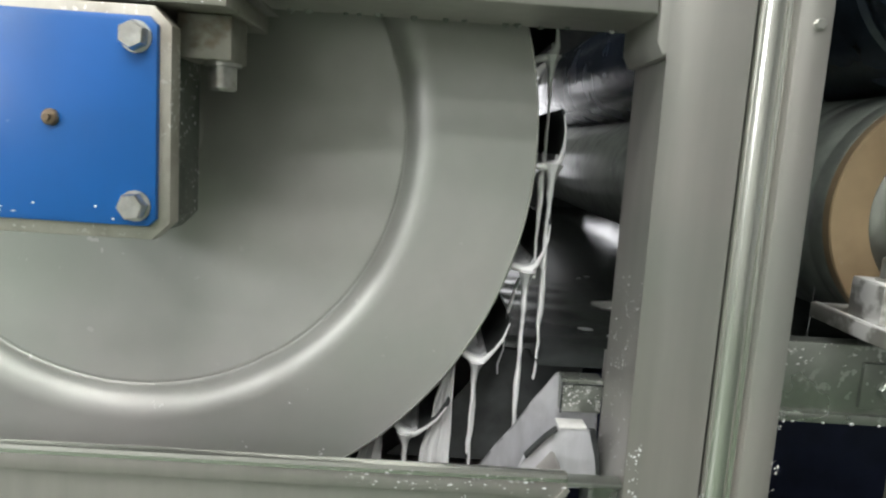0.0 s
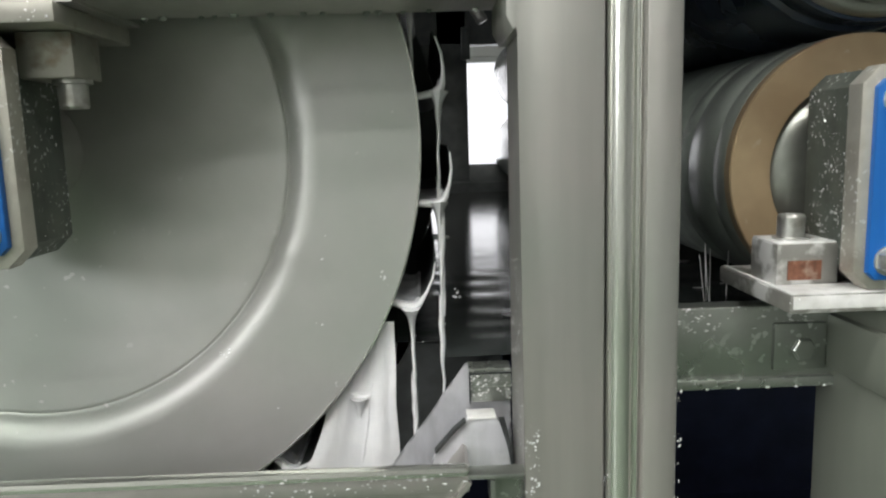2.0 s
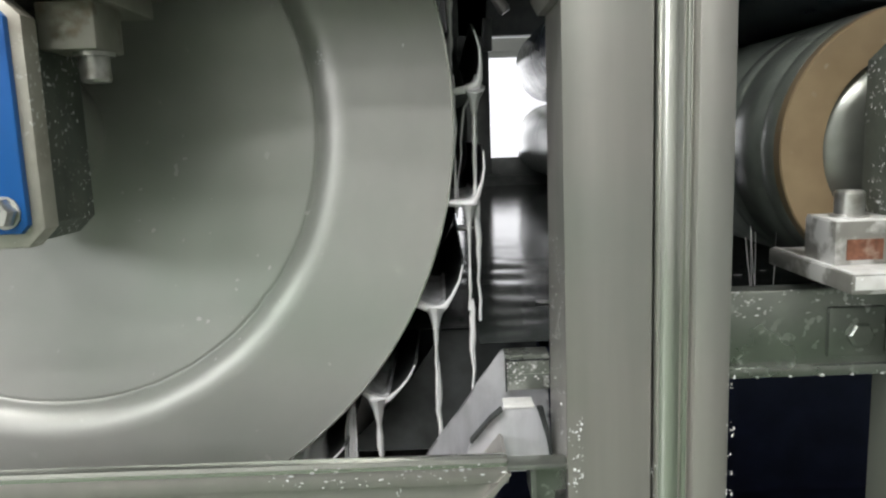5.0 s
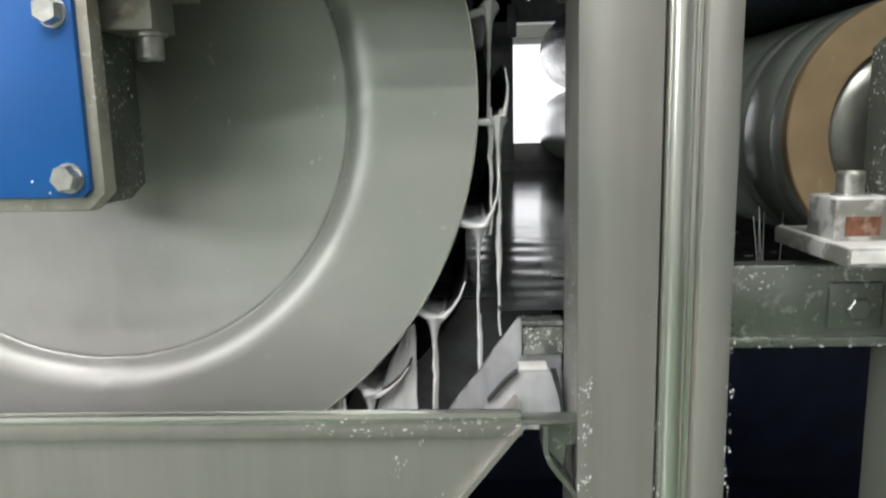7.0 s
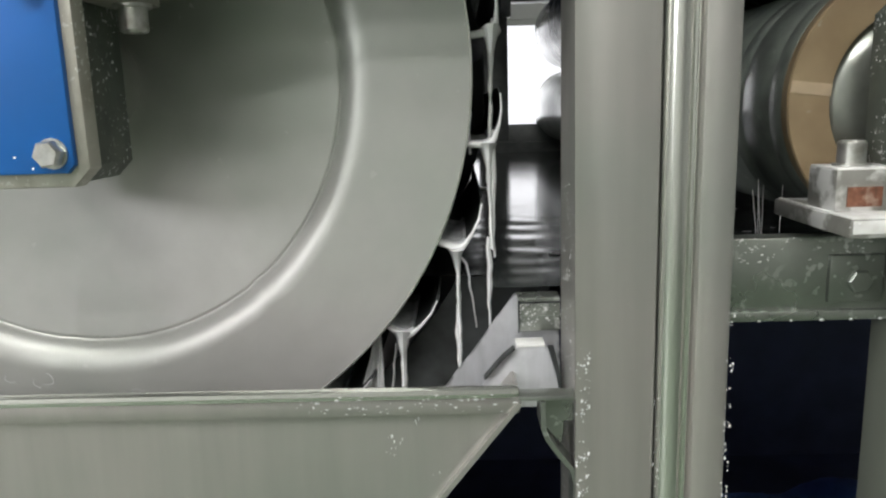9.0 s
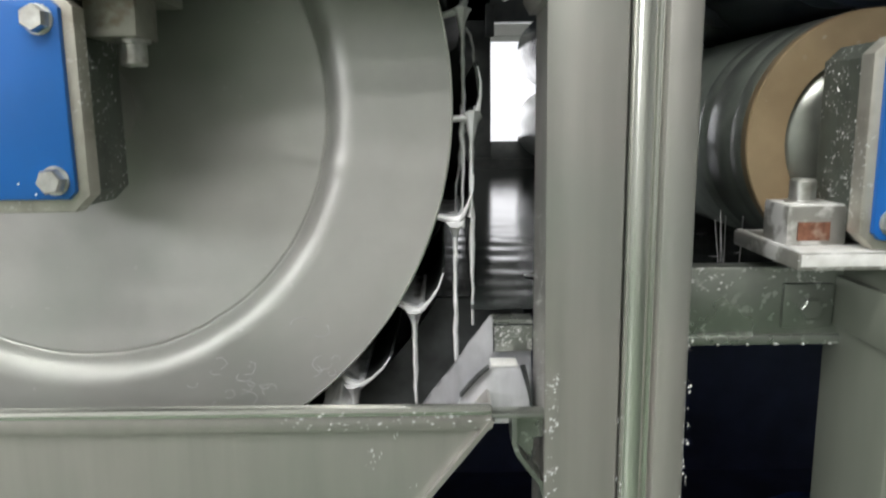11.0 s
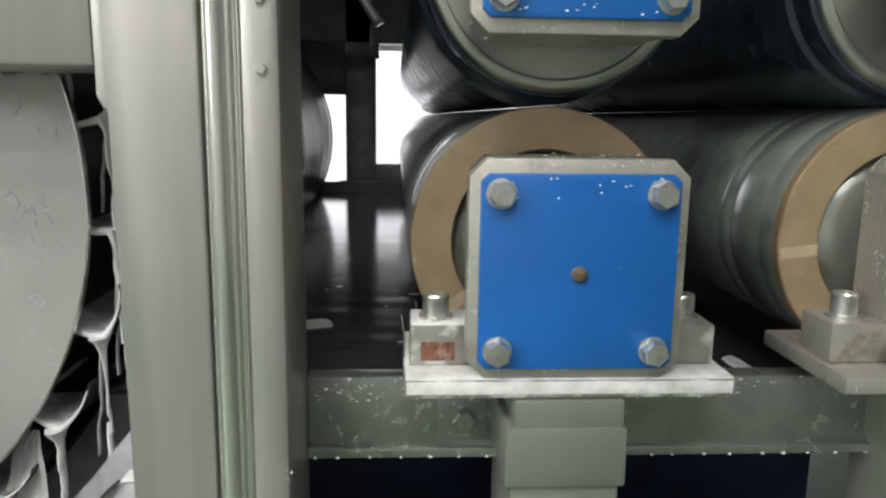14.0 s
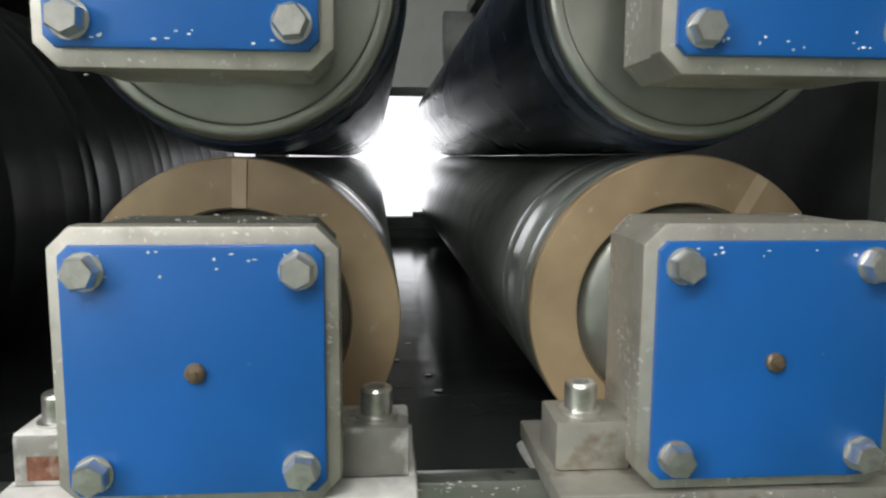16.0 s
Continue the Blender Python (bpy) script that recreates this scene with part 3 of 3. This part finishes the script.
for i in range(29):
    row = []
    for j in range(25):
        u, v = i / 28, j / 24
        heap = math.sin(math.pi * min(1.0, 0.06 + 1.0 * v)) ** 0.9 * math.sin(math.pi * (0.12 + 0.76 * u)) ** 0.5
        fold = noise.noise(Vector((u * 4.0, v * 2.2, 8))) * 0.07 + abs(noise.noise(Vector((u * 9.0, v * 5.0, 3)))) * 0.035
        row.append(bm.verts.new((0.46 + 0.78 * u + 0.03 * noise.noise(Vector((v * 3, 4, u))), 1.02 + 0.86 * v + 0.05 * noise.noise(Vector((u * 5, 2, 1))), 0.017 + max(0.0, heap * (0.26 + fold)))))
    grid.append(row)
for i in range(28):
    for j in range(24):
        bm.faces.new((grid[i][j], grid[i + 1][j], grid[i + 1][j + 1], grid[i][j + 1]))
bmesh.ops.solidify(bm, geom=bm.faces[:], thickness=0.004)
part("film", bm, TARP, sheet, "", 60)

# ---- bearing housings ----


def bearing_housing(at, label, seed, wet=False, reach=0.1335):
    """Square pillow block: origin at the shaft, cover facing -y, foot below."""
    h = thing("bearing_housing", label, "bearing housing", "bearing housings", at)
    part("housing_rim", prism([(x, z + (0.0022 if z > 0 else 0.0)) for x, z in chamfered(0.0848, 0.0848, 0.0135)], 0.0, 0.018, bevel=0.002), CAST, h, "machined chamfered rim with dried specks")
    part("housing_body", prism([(x, z + (0.0012 if z > 0 else 0.0)) for x, z in chamfered(0.0772, 0.0846, 0.0135)], 0.0215, 0.090), IRON if wet or seed > 80 else CAST, h, "dark cast body with dried white specks" if wet else "cast body")
    part("gasket", prism(chamfered(0.0745, 0.083, 0.013), 0.0175, 0.022), DARK_STEEL_AND_GAPS, h, "dark joint between rim and body")
    cover = part("cover", prism([(x, z) for x, z in chamfered(0.0762, 0.0762, 0.006)], -0.006, -0.0005, bevel=0.0015), BLUE, h, "blue painted cover plate")
    k = 0
    for sx in (-1, 1):
        for sz in (-1, 1):
            part("bolt", hex_bolt(bmesh.new(), sx * 0.0611, -0.0065, sz * 0.0611, turn=0.3 + 0.7 * k + seed), ZINC, cover)
            k += 1
    bm = lathe([(0.0062, -0.006), (0.0062, -0.0085), (0.005, -0.010), (0.0022, -0.0105), (0.0022, -0.0135), (0, -0.0135)], 16)
    part("plug", bm, BRASS, cover, "dull brown centre plug")
    rnd = random.Random(seed)
    bm = bmesh.new()
    for k in range(rnd.randint(7, 15)):
        r5 = bmesh.ops.create_icosphere(bm, subdivisions=1, radius=1.0)
        c, a, b = (rnd.uniform(-0.06, 0.066), -0.0062, 0.073 - abs(rnd.gauss(0, 0.007))), rnd.uniform(0.0006, 0.0018), rnd.uniform(0.0005, 0.0012)
        for v in r5["verts"]:
            v.co = Vector((c[0] + v.co.x * a, c[1] + v.co.y * 0.0004, c[2] + v.co.z * b))
    tagged(part("splash", bm, WHITEWATER, cover, "white dried splashes along the cover's edge"), kind="stuff")
    foot = part("foot_plate", boxed((-reach, -0.001, -0.102), (reach, 0.135, -0.0870), 0.002), SCUM if wet else FOOT, h, "thick foot plate with white scum" if wet else "thick steel foot plate")
    if wet:
        for x0, x1, y0, y1 in ((-0.132, 0.132, 0.0, 0.033), (-0.132, -0.128, 0.033, 0.13), (0.128, 0.132, 0.033, 0.13)):
            part("scum_film", boxed((x0, y0, -0.0872), (x1, y1, -0.0856), 0.0006), FOAMY, foot, "white scum lying on the foot plate")
        part("scum_film", boxed((-0.131, -0.0012, -0.0985), (0.131, 0.0008, -0.0880), 0.0005), FOAMY, foot, "white scum on the plate's front edge")
        part("scum_film", boxed((-0.127, 0.035, -0.0525), (-0.078, 0.081, -0.0508), 0.0006), FOAMY, foot, "white scum lying on the lug")
    for sx in (-1, 1):
        lug = part("lug", boxed((min(sx * (reach - 0.0055), sx * 0.076), 0.034, -0.0865), (max(sx * (reach - 0.0055), sx * 0.076), 0.082, -0.052), 0.002), SCUM if wet else FOOT, h)
        if wet and sx < 0:
            part("rust_patch", boxed((sx * 0.105 - 0.014, 0.0328, -0.082), (sx * 0.105 + 0.014, 0.0345, -0.066)), RUST, lug, "rusty brown patch")
        part("cap_screw", cap_screw(cap_screw(bmesh.new(), sx * 0.106, 0.056, -0.052, 0.0148, 0.0035), sx * 0.106, 0.056, -0.0495), ZINC, lug)
    specks("scum", h, "white dried specks on the body's side", 150 if wet else 30, ((-0.0782, 0.023, -0.07), (-0.0770, 0.088, 0.07)), (0.0005, 0.0014), (0.4, 1, 1.3), 21 + seed, 0.55)
    specks("scum", h, "dried scum on the housing's top", 60 if wet else 14, ((-0.07, 0.001, 0.0862), (0.07, 0.088, 0.0872)), (0.0006, 0.0018), (1.4, 1.2, 0.4), 25 + seed, 0.6)
    specks("scum", h, "white scum along the foot plate", 70, ((-reach, -0.002, -0.101), (reach, -0.0005, -0.088)), (0.0005, 0.0013), (1.3, 0.4, 1), 22 + seed, 0.6)
    return h


LOW = bearing_housing(pose(0.5075, 0.519, 1.156), "blue-covered square bearing housing on a scummy foot plate", 41, True)
bearing_housing(pose(0.863, 0.516, 1.158), "blue-covered square bearing housing on a dull steel foot", 52)
bearing_housing(pose(0.506, 0.522, 1.420, 0, 180, 0), "blue-covered square bearing housing hung foot upward", 63)
bearing_housing(pose(0.868, 0.516, 1.421, 0, 180, 0), "blue-covered square bearing housing hung foot upward", 74)
bearing_housing(pose(-0.2855, 0.507, 1.1990, 0, 180, 0), "blue-covered bearing housing hung under the header", 85, reach=0.124)

hanger = thing("bearing_hanger", "steel beam from which upper bearings hang", "beam")
part("bar", boxed((0.288, 0.515, 1.524), (1.75, 0.64, 1.55), 0.004), STEEL, hanger)
hanger = thing("bearing_hanger", "steel packing plate above the drum bearing", "plate")
part("bar", boxed((-0.42, 0.515, 1.3012), (-0.152, 0.64, 1.3038)), STEEL, hanger)

stand = thing("bearing_stand", "grey-green painted square steel stand under the bearing", "stand", "bearing stands", pose(0.505, 0.511, 0))
part("neck", boxed((-0.043, 0.003, 1.02), (0.045, 0.12, 1.053), 0.002), GREENGREY, stand)
part("collar", boxed((-0.050, 0.0, 0.981), (0.048, 0.125, 1.031), 0.0025), GREENGREY, stand)
part("column", boxed((-0.045, 0.004, 0.012), (0.044, 0.12, 0.982), 0.003), GREENGREY, stand)
copy_thing(stand, pose(0.862, 0.511, 0))

# ---- rollers ----


def lower_roller(at, label):
    r = thing("lower_roller", label, "roller", "squeeze rollers", at)
    part("cover", lathe([(0.118, 0.012), (0.1262, 0.0125), (0.1265, 0.014), (0.1265, 0.034), (0.1259, 0.036), (0.1259, 0.042), (0.1265, 0.044), (0.1265, 0.10), (0.1255, 0.102), (0.1255, 0.11), (0.1265, 0.112), (0.1265, 0.132), (0.1258, 0.134), (0.1258, 0.139), (0.1265, 0.141), (0.1265, 2.006), (0.12, 2.01), (0.0, 2.01)], 128), RUBBER, r, "wet dark rubber cover")
    ring = part("end_ring", lathe([(0.1262, 0.012), (0.1262, 0.001), (0.1250, -0.001), (0.0880, -0.001), (0.0860, 0.004), (0.0860, 0.03), (0.118, 0.03)], 128), TAN, r, "tan rubber end ring")
    bm = bmesh.new()
    box(bm, (0.0875, -0.0018, -0.0055), (0.1248, -0.0006, 0.0055))
    part("seam_patch", bm, PALE_TAN, ring, "pale patch on the rubber end")
    part("hub", lathe([(0.0860, 0.014), (0.081, 0.010), (0.070, 0.004), (0.045, -0.002), (0.042, -0.06), (0.0, -0.06)], 96), HUB, r, "dished steel hub and shaft")
    return r


def upper_roller(at, label):
    r = thing("upper_roller", label, "roller", "squeeze rollers", at)
    part("cover", lathe([(0.1195, 0.010), (0.1225, 0.012), (0.1228, 0.03), (0.1215, 0.033), (0.1215, 0.042), (0.1265, 0.046), (0.1290, 0.06), (0.1290, 2.006), (0.12, 2.01), (0.0, 2.01)], 128), UPPER, r, "glossy black roller cover")
    disc = part("end_disc", lathe([(0.1195, 0.012), (0.1190, 0.006), (0.1175, 0.0025), (0.1150, 0.0006), (0.112, 0.0), (0.1085, 0.0004), (0.1070, 0.0016), (0.1050, 0.0019), (0.085, 0.0008), (0.060, -0.001), (0.050, -0.0025), (0.0445, -0.01), (0.042, -0.02), (0.042, -0.065), (0.0, -0.065)], 128), TURNED, r, "turned steel end disc, wet and reflective")
    part("lip_ring", lathe([(0.1196, 0.0125), (0.1212, 0.0118), (0.1222, 0.0135), (0.1215, 0.016)], 128, closed=True), WET_STEEL, disc, "thin wet lip round the disc")
    return r


ROLLERS = [(lower_roller(pose(0.506, 0.653, 1.157), "lower squeeze roller with tan rubber end, wet"), 0.506, 1.157, -1, 88.5, 0.7),
           (lower_roller(pose(0.862, 0.653, 1.1615), "lower squeeze roller with clean tan rubber end"), 0.862, 1.1615, -1, 60.0, 0.1),
           (upper_roller(pose(0.510, 0.640, 1.4145), "upper black squeeze roller with steel end disc"), 0.510, 1.4145, 1, 10.0, 0.7),
           (upper_roller(pose(0.860, 0.640, 1.4175), "upper black squeeze roller with steel end disc"), 0.860, 1.4175, 1, 40.0, 0.1)]

# ---- scoop drum ----
DX, DY, DZ = -0.2855, 0.640, 1.1970
SPEED, PHASE = 19.08, 11.5 - 1.5 * 19.08
drum = thing("scoop_drum", "grey stainless scoop drum with a dished end disc, turning", "drum", "", pose(DX, DY, DZ))
prof = [(0.3752, 0.005), (0.3762, 0.002), (0.3747, 0.0), (0.2850, 0.0), (0.2815, 0.0002), (0.2780, 0.0007), (0.2745, 0.0015), (0.2710, 0.0027), (0.2675, 0.0044), (0.2640, 0.0067), (0.2608, 0.0096), (0.2580, 0.0130), (0.2560, 0.0165), (0.2548, 0.0196), (0.2530, 0.0206), (0.2520, 0.0196), (0.2495, 0.0198), (0.20, 0.0265), (0.13, 0.0355), (0.065, 0.043), (0.055, 0.04), (0.045, -0.06), (0.0, -0.06)]
disc_bm = lathe(prof, 240)
# hand-rolled ring: slightly uneven, with a few shallow dents
for v in disc_bm.verts:
    rr, aa = math.hypot(v.co.x, v.co.z), math.atan2(v.co.z, v.co.x)
    if 0.247 < rr < 0.284:
        q = 0.0007 * noise.noise(Vector((3 * math.cos(aa), 3 * math.sin(aa), 2.0))) + 0.0003 * noise.noise(Vector((14 * math.cos(aa), 14 * math.sin(aa), 5.0)))
        for dent in (-2.05, -0.75, 0.62, 1.9, 2.7):
            q -= 0.0016 * math.exp(-((aa - dent) / 0.022) ** 2)
        v.co.x, v.co.z = v.co.x * (1 + q / rr), v.co.z * (1 + q / rr)
        v.co.y += 0.5 * q
    elif 0.06 < rr < 0.24:
        v.co.y += 0.0012 * noise.noise(Vector((v.co.x * 7, v.co.z * 7, 9.0)))
part("end_disc", disc_bm, DISC, drum, "dished stainless end disc with rolled ring", 50)
part("rim", lathe([(0.3745, 0.0005), (0.3749, -0.0006), (0.3763, -0.0004), (0.3768, 0.001), (0.3765, 0.008), (0.370, 0.009), (0.355, 0.009)], 180), POLISHED, drum, "thin bright worn edge")
rings = [(0.355, 0.008), (0.358, 0.28)]
for k in range(22):
    y = 0.33 + 0.07 * k + 0.02 * math.sin(2.3 * k * k)
    e = 0.0005 + 0.0004 * math.sin(5.1 * k)
    rings += [(0.358, y - 0.006), (0.358 + 0.7 * e, y - 0.003), (0.358 + e, y), (0.358 + 0.7 * e, y + 0.003), (0.358, y + 0.006)]
part("shell", lathe(rings + [(0.358, 1.962), (0.402, 1.963), (0.4045, 1.967), (0.4045, 1.985), (0.402, 1.989), (0.0, 1.99)], 120), SHELL, drum, "dark wet drum shell")
sheath = [(0.360, 0.42), (0.4015, 0.42), (0.4035, 0.423)]
for k in range(19):
    y = 0.47 + 0.078 * k + 0.018 * math.sin(2.3 * k * k)
    e = 0.0007 + 0.0006 * math.sin(5.1 * k)
    sheath += [(0.4035, y - 0.005), (0.4035 + e, y), (0.4035, y + 0.005)]
part("sheath", lathe(sheath + [(0.4035, 1.955), (0.4015, 1.962)], 160), SHELL, drum, "dark wet sheath with faint hoops")
scoop_bm = strip([(0.352, 0.0), (0.372, -0.0015), (0.392, 0.001), (0.3985, 0.0035), (0.4015, 0.009), (0.4035, 0.022), (0.4035, 0.036), (0.4005, 0.050), (0.3975, 0.056)], 0.0022, 0.018, 0.415)
edge_points = [(0.356, 0.016, 0.001), (0.374, 0.016, -0.0005), (0.391, 0.016, 0.001), (0.3985, 0.016, 0.0035), (0.4015, 0.016, 0.009), (0.4035, 0.016, 0.022), (0.4035, 0.016, 0.036), (0.3998, 0.016, 0.051)]
edge_bm = tube(edge_points, [0.0022, 0.003, 0.0036, 0.0042, 0.0028, 0.0016, 0.0012, 0.0008], 8)
film_bm = strip([(0.356, 0.002), (0.374, 0.001), (0.391, 0.0035), (0.3975, 0.007), (0.399, 0.013)], 0.003, 0.02, 0.16)
scoops = []
for k in range(24):
    a = radians(15 * k)
    if k == 0:
        s = part("scoop", scoop_bm, DARK_STEEL_AND_GAPS, drum, "bent steel scoop blade, wet")
        e = part("foam_edge", edge_bm, WHITEWATER, s, "white foam on the blade's end")
        w = part("water_film", film_bm, FOAM, s, "white water lying in the scoop")
    else:
        s, e, w = new("scoop", scoops[0][0].data), new("foam_edge", scoops[0][1].data), new("water_film", scoops[0][2].data)
        s.parent, e.parent, w.parent = drum, s, s
        for o, q in zip((s, e, w), scoops[0]):
            tagged(o, q["label"])
    s.matrix_basis = Matrix.Rotation(-a, 4, "Y")
    scoops.append((s, e, w))
specks("foam_speck", drum, "dried white splashes on the disc", 30, ((0.10, -0.0012, -0.33), (0.33, 0.0, -0.12)), (0.0006, 0.0016), (1.4, 0.3, 1), 31, 0.7)

# crazed film of dried foam on the disc's flange
rnd, bm = random.Random(77), bmesh.new()
for k in range(26):
    a0, r0 = radians(104.8 + rnd.gauss(0, 9.0)), min(0.368, max(0.292, 0.334 + rnd.gauss(0, 0.022)))
    cx, cz, size = r0 * math.cos(a0), r0 * math.sin(a0), rnd.uniform(0.003, 0.008)
    start, sweep = rnd.uniform(0, 6.28), rnd.uniform(2.2, 5.2)
    pts = [(cx + size * (1 + 0.35 * noise.noise(Vector((k, i * 0.5, 1)))) * math.cos(start + sweep * i / 12) * 1.3, -0.0004, cz + size * (1 + 0.35 * noise.noise(Vector((i * 0.5, k, 7)))) * math.sin(start + sweep * i / 12)) for i in range(13)]
    tube(pts, [0.0002 + 0.0003 * abs(noise.noise(Vector((i * 0.4, k, 3)))) for i in range(13)], 5, bm)
tagged(part("foam_trace", bm, FOAM, drum, "thin crazed traces of drying foam"), kind="stuff")

# ---- falling water ----


def water_stream(seed, long):
    """An uneven falling strand that hangs from its origin."""
    rnd = random.Random(seed)
    bm = bmesh.new()
    n = 22
    off, lean = rnd.uniform(0, 50), rnd.uniform(-0.003, 0.004)
    thick = rnd.uniform(0.0017, 0.0032)
    pts, rad = [], []
    for i in range(n):
        q = i / (n - 1)
        wob = 0.0011 * noise.noise(Vector((q * 5 + off, seed, 0))) * (0.3 + q)
        pts.append((wob + lean * q, 0.006 * noise.noise(Vector((q * 4, off, 2))), 0.002 - long * q))
        r = thick * (0.75 + 0.5 * noise.noise(Vector((q * 9 + off, 1, 4)))) + 0.008 * math.exp(-q * long / 0.010)
        rad.append((max(0.001, r), max(0.0015, r * 2.2)))
    tube(pts, rad, 9, bm)
    for b in range(rnd.choice((0, 0, 0, 1))):
        q0, side = rnd.uniform(0.02, 0.2), rnd.choice((-1, -1, 1))
        pts, rad, m = [], [], 12
        ln = rnd.uniform(0.06, 0.14)
        for i in range(m):
            q = i / (m - 1)
            pts.append((side * (0.004 + 0.014 * math.sqrt(q)) + 0.003 * noise.noise(Vector((q * 6, off, b))), 0.02 + 0.03 * b, -0.004 - q0 * 0.05 - ln * q))
            rad.append((0.0016 * (1.1 - 0.6 * q) + 0.0006 * noise.noise(Vector((q * 12, off, 9))), 0.004))
        tube(pts, rad, 7, bm)
    return bm


def water_sheet(seed, wide, tall, whole):
    """A torn curtain of white water to the left of its origin, widening as it falls, with loose strands."""
    rnd = random.Random(seed)
    bm = bmesh.new()
    off = rnd.uniform(0, 80)
    nx, nz = 22, 24
    rows = []
    for j in range(nz + 1):
        q = j / nz
        row = []
        for i in range(nx + 1):
            p = i / nx
            w = wide * (0.22 + 0.78 * q ** 0.8) * (1 + 0.2 * noise.noise(Vector((q * 3, off, 1.0))))
            bend = 0.004 * noise.noise(Vector((q * 4, off, 5))) * q
            row.append(bm.verts.new((-p * w + bend + 0.002, 0.005 * noise.noise(Vector((p * 4, q * 1.4, off))) + 0.0012 * noise.noise(Vector((p * 18, q * 2, off))), -tall * q)))
        rows.append(row)
    for j in range(nz):
        for i in range(nx):
            torn = noise.noise(Vector((i * 0.30, j * 0.07, off))) + 0.3 * (j / nz) ** 2 > whole
            if not torn:
                bm.faces.new((rows[j][i], rows[j][i + 1], rows[j + 1][i + 1], rows[j + 1][i]))
    for v in [v for v in bm.verts if not v.link_faces]:
        bm.verts.remove(v)
    bmesh.ops.solidify(bm, geom=bm.faces[:], thickness=0.003)
    return bm


def loose_strand(seed, wide, tall):
    rnd = random.Random(seed)
    off, n = rnd.uniform(0, 80), 12
    x0, y0, ln = rnd.uniform(-0.5, 0.1) * wide, rnd.uniform(0.0, 0.008), rnd.uniform(0.5, 0.95) * tall
    pts = [(x0 * (0.3 + 0.7 * i / n) + 0.004 * noise.noise(Vector((i * 0.5, off, 2))), y0, -0.004 - ln * i / n) for i in range(n)]
    return tube(pts, [0.0014 + 0.0014 * abs(noise.noise(Vector((i * 0.6, 4, off)))) for i in range(n)], 7)


STREAMS = []
for k in range(24):
    ob = part("water_stream", water_stream(100 + k, 0.10), WHITEWATER)
    tagged(ob, "thin strand of white water falling from a scoop", "water stream", "falling water")
    rnd = random.Random(700 + k)
    rad = [0.0015 + 0.0016 * math.sin(math.pi * min(1.0, (i + 1) / 9)) * rnd.uniform(0.7, 1.2) for i in range(14)]
    tail = part("tail", tube([(0.002 * noise.noise(Vector((i * 0.5, k, 3))), 0.002, -0.008 - 0.0095 * i) for i in range(14)], [(r, 1.8 * r) for r in rad], 8), WHITEWATER, ob)
    STREAMS.append((ob, tail, 15.0 * k))
SHEETS = []
for k in range(-1, 23):
    wide, tall, whole = (0.125, 0.20, 3.0) if k in (3, 6, 11) else (0.022 + 0.013 * (k * 5 % 4), 0.12, 3.0)
    ob = part("water_sheet", water_sheet(300 + k, wide, tall, whole), WHITEWATER)
    part("strand", loose_strand(900 + 7 * k, wide, tall), WHITEWATER, ob)
    tagged(ob, "torn white water curtain spilling beside the drum", "water sheet", "falling water")
    SHEETS.append((ob, k))

drips = thing("roller_drip", "thin white water threads dripping from the roller", "water stream", "falling water")
for k in range(5):
    x, y = 0.372 + 0.0075 * k + 0.003 * (k % 2), 0.70 + 0.012 * (k % 4)
    lean = 0.010 - 0.003 * k
    part("thread", tube([(x, y, 1.072 + 0.004 * (k % 3)), (x + 0.4 * lean, y, 1.04), (x + lean, y, 0.993 + 0.012 * (k % 2))], [0.0004, 0.0004, 0.0003], 6), WHITEWATER, drips)


def motions():
    walk(drum, [(0.5 * i, pose(DX, DY, DZ, 0, -(PHASE + SPEED * 0.5 * i), 0)) for i in range(33)])
    for ob, x, z, way, a, yaw in ROLLERS:
        y = ob.location.y
        walk(ob, [(0.5 * i, pose(x, y, z, 0, -(a + way * 63.5 * (0.5 * i - 16.0)), yaw)) for i in range(33)])
    for ob, tail, a in STREAMS:
        rows, slid = [], []
        for i in range(65):
            b = radians(a + PHASE + SPEED * 0.25 * i)
            rows.append((0.25 * i, pose(DX + 0.396 * math.cos(b), DY + 0.022, DZ + 0.396 * math.sin(b))))
            # longer while its scoop is on the climb
            deg = (a + PHASE + SPEED * 0.25 * i + 180) % 360 - 180
            out = min(1.0, max(0.0, (deg + 34) / 14)) * min(1.0, max(0.0, (60 - deg) / 20))
            slid.append((0.25 * i, pose(0, 0, -0.08 * out)))
        walk(ob, rows)
        walk(tail, slid)
    for ob, k in SHEETS:
        # lifted out of the trough by its scoop, then let go and fallen back
        rows = []
        for i in range(161):
            t = 0.1 * i
            b = PHASE + SPEED * t - 15.0 * k - 4.0
            low, high = -66.0, (-32.0 if k == 6 else -24.0 if k in (3, 11) else -39.0 + 4.0 * (k % 3))
            bb = radians(min(max(b, low), high))
            z = DZ + 0.383 * math.sin(bb)
            drop = min(0.15, 0.5 * 3.5 * (max(0.0, b - high) / SPEED) ** 2)
            z -= drop
            rows.append((t, pose(DX + 0.388 * math.cos(bb) - 0.9 * drop, DY + (0.012 if k in (3, 6, 11) else 0.03), z + 0.008)))
        walk(ob, rows)


motions()
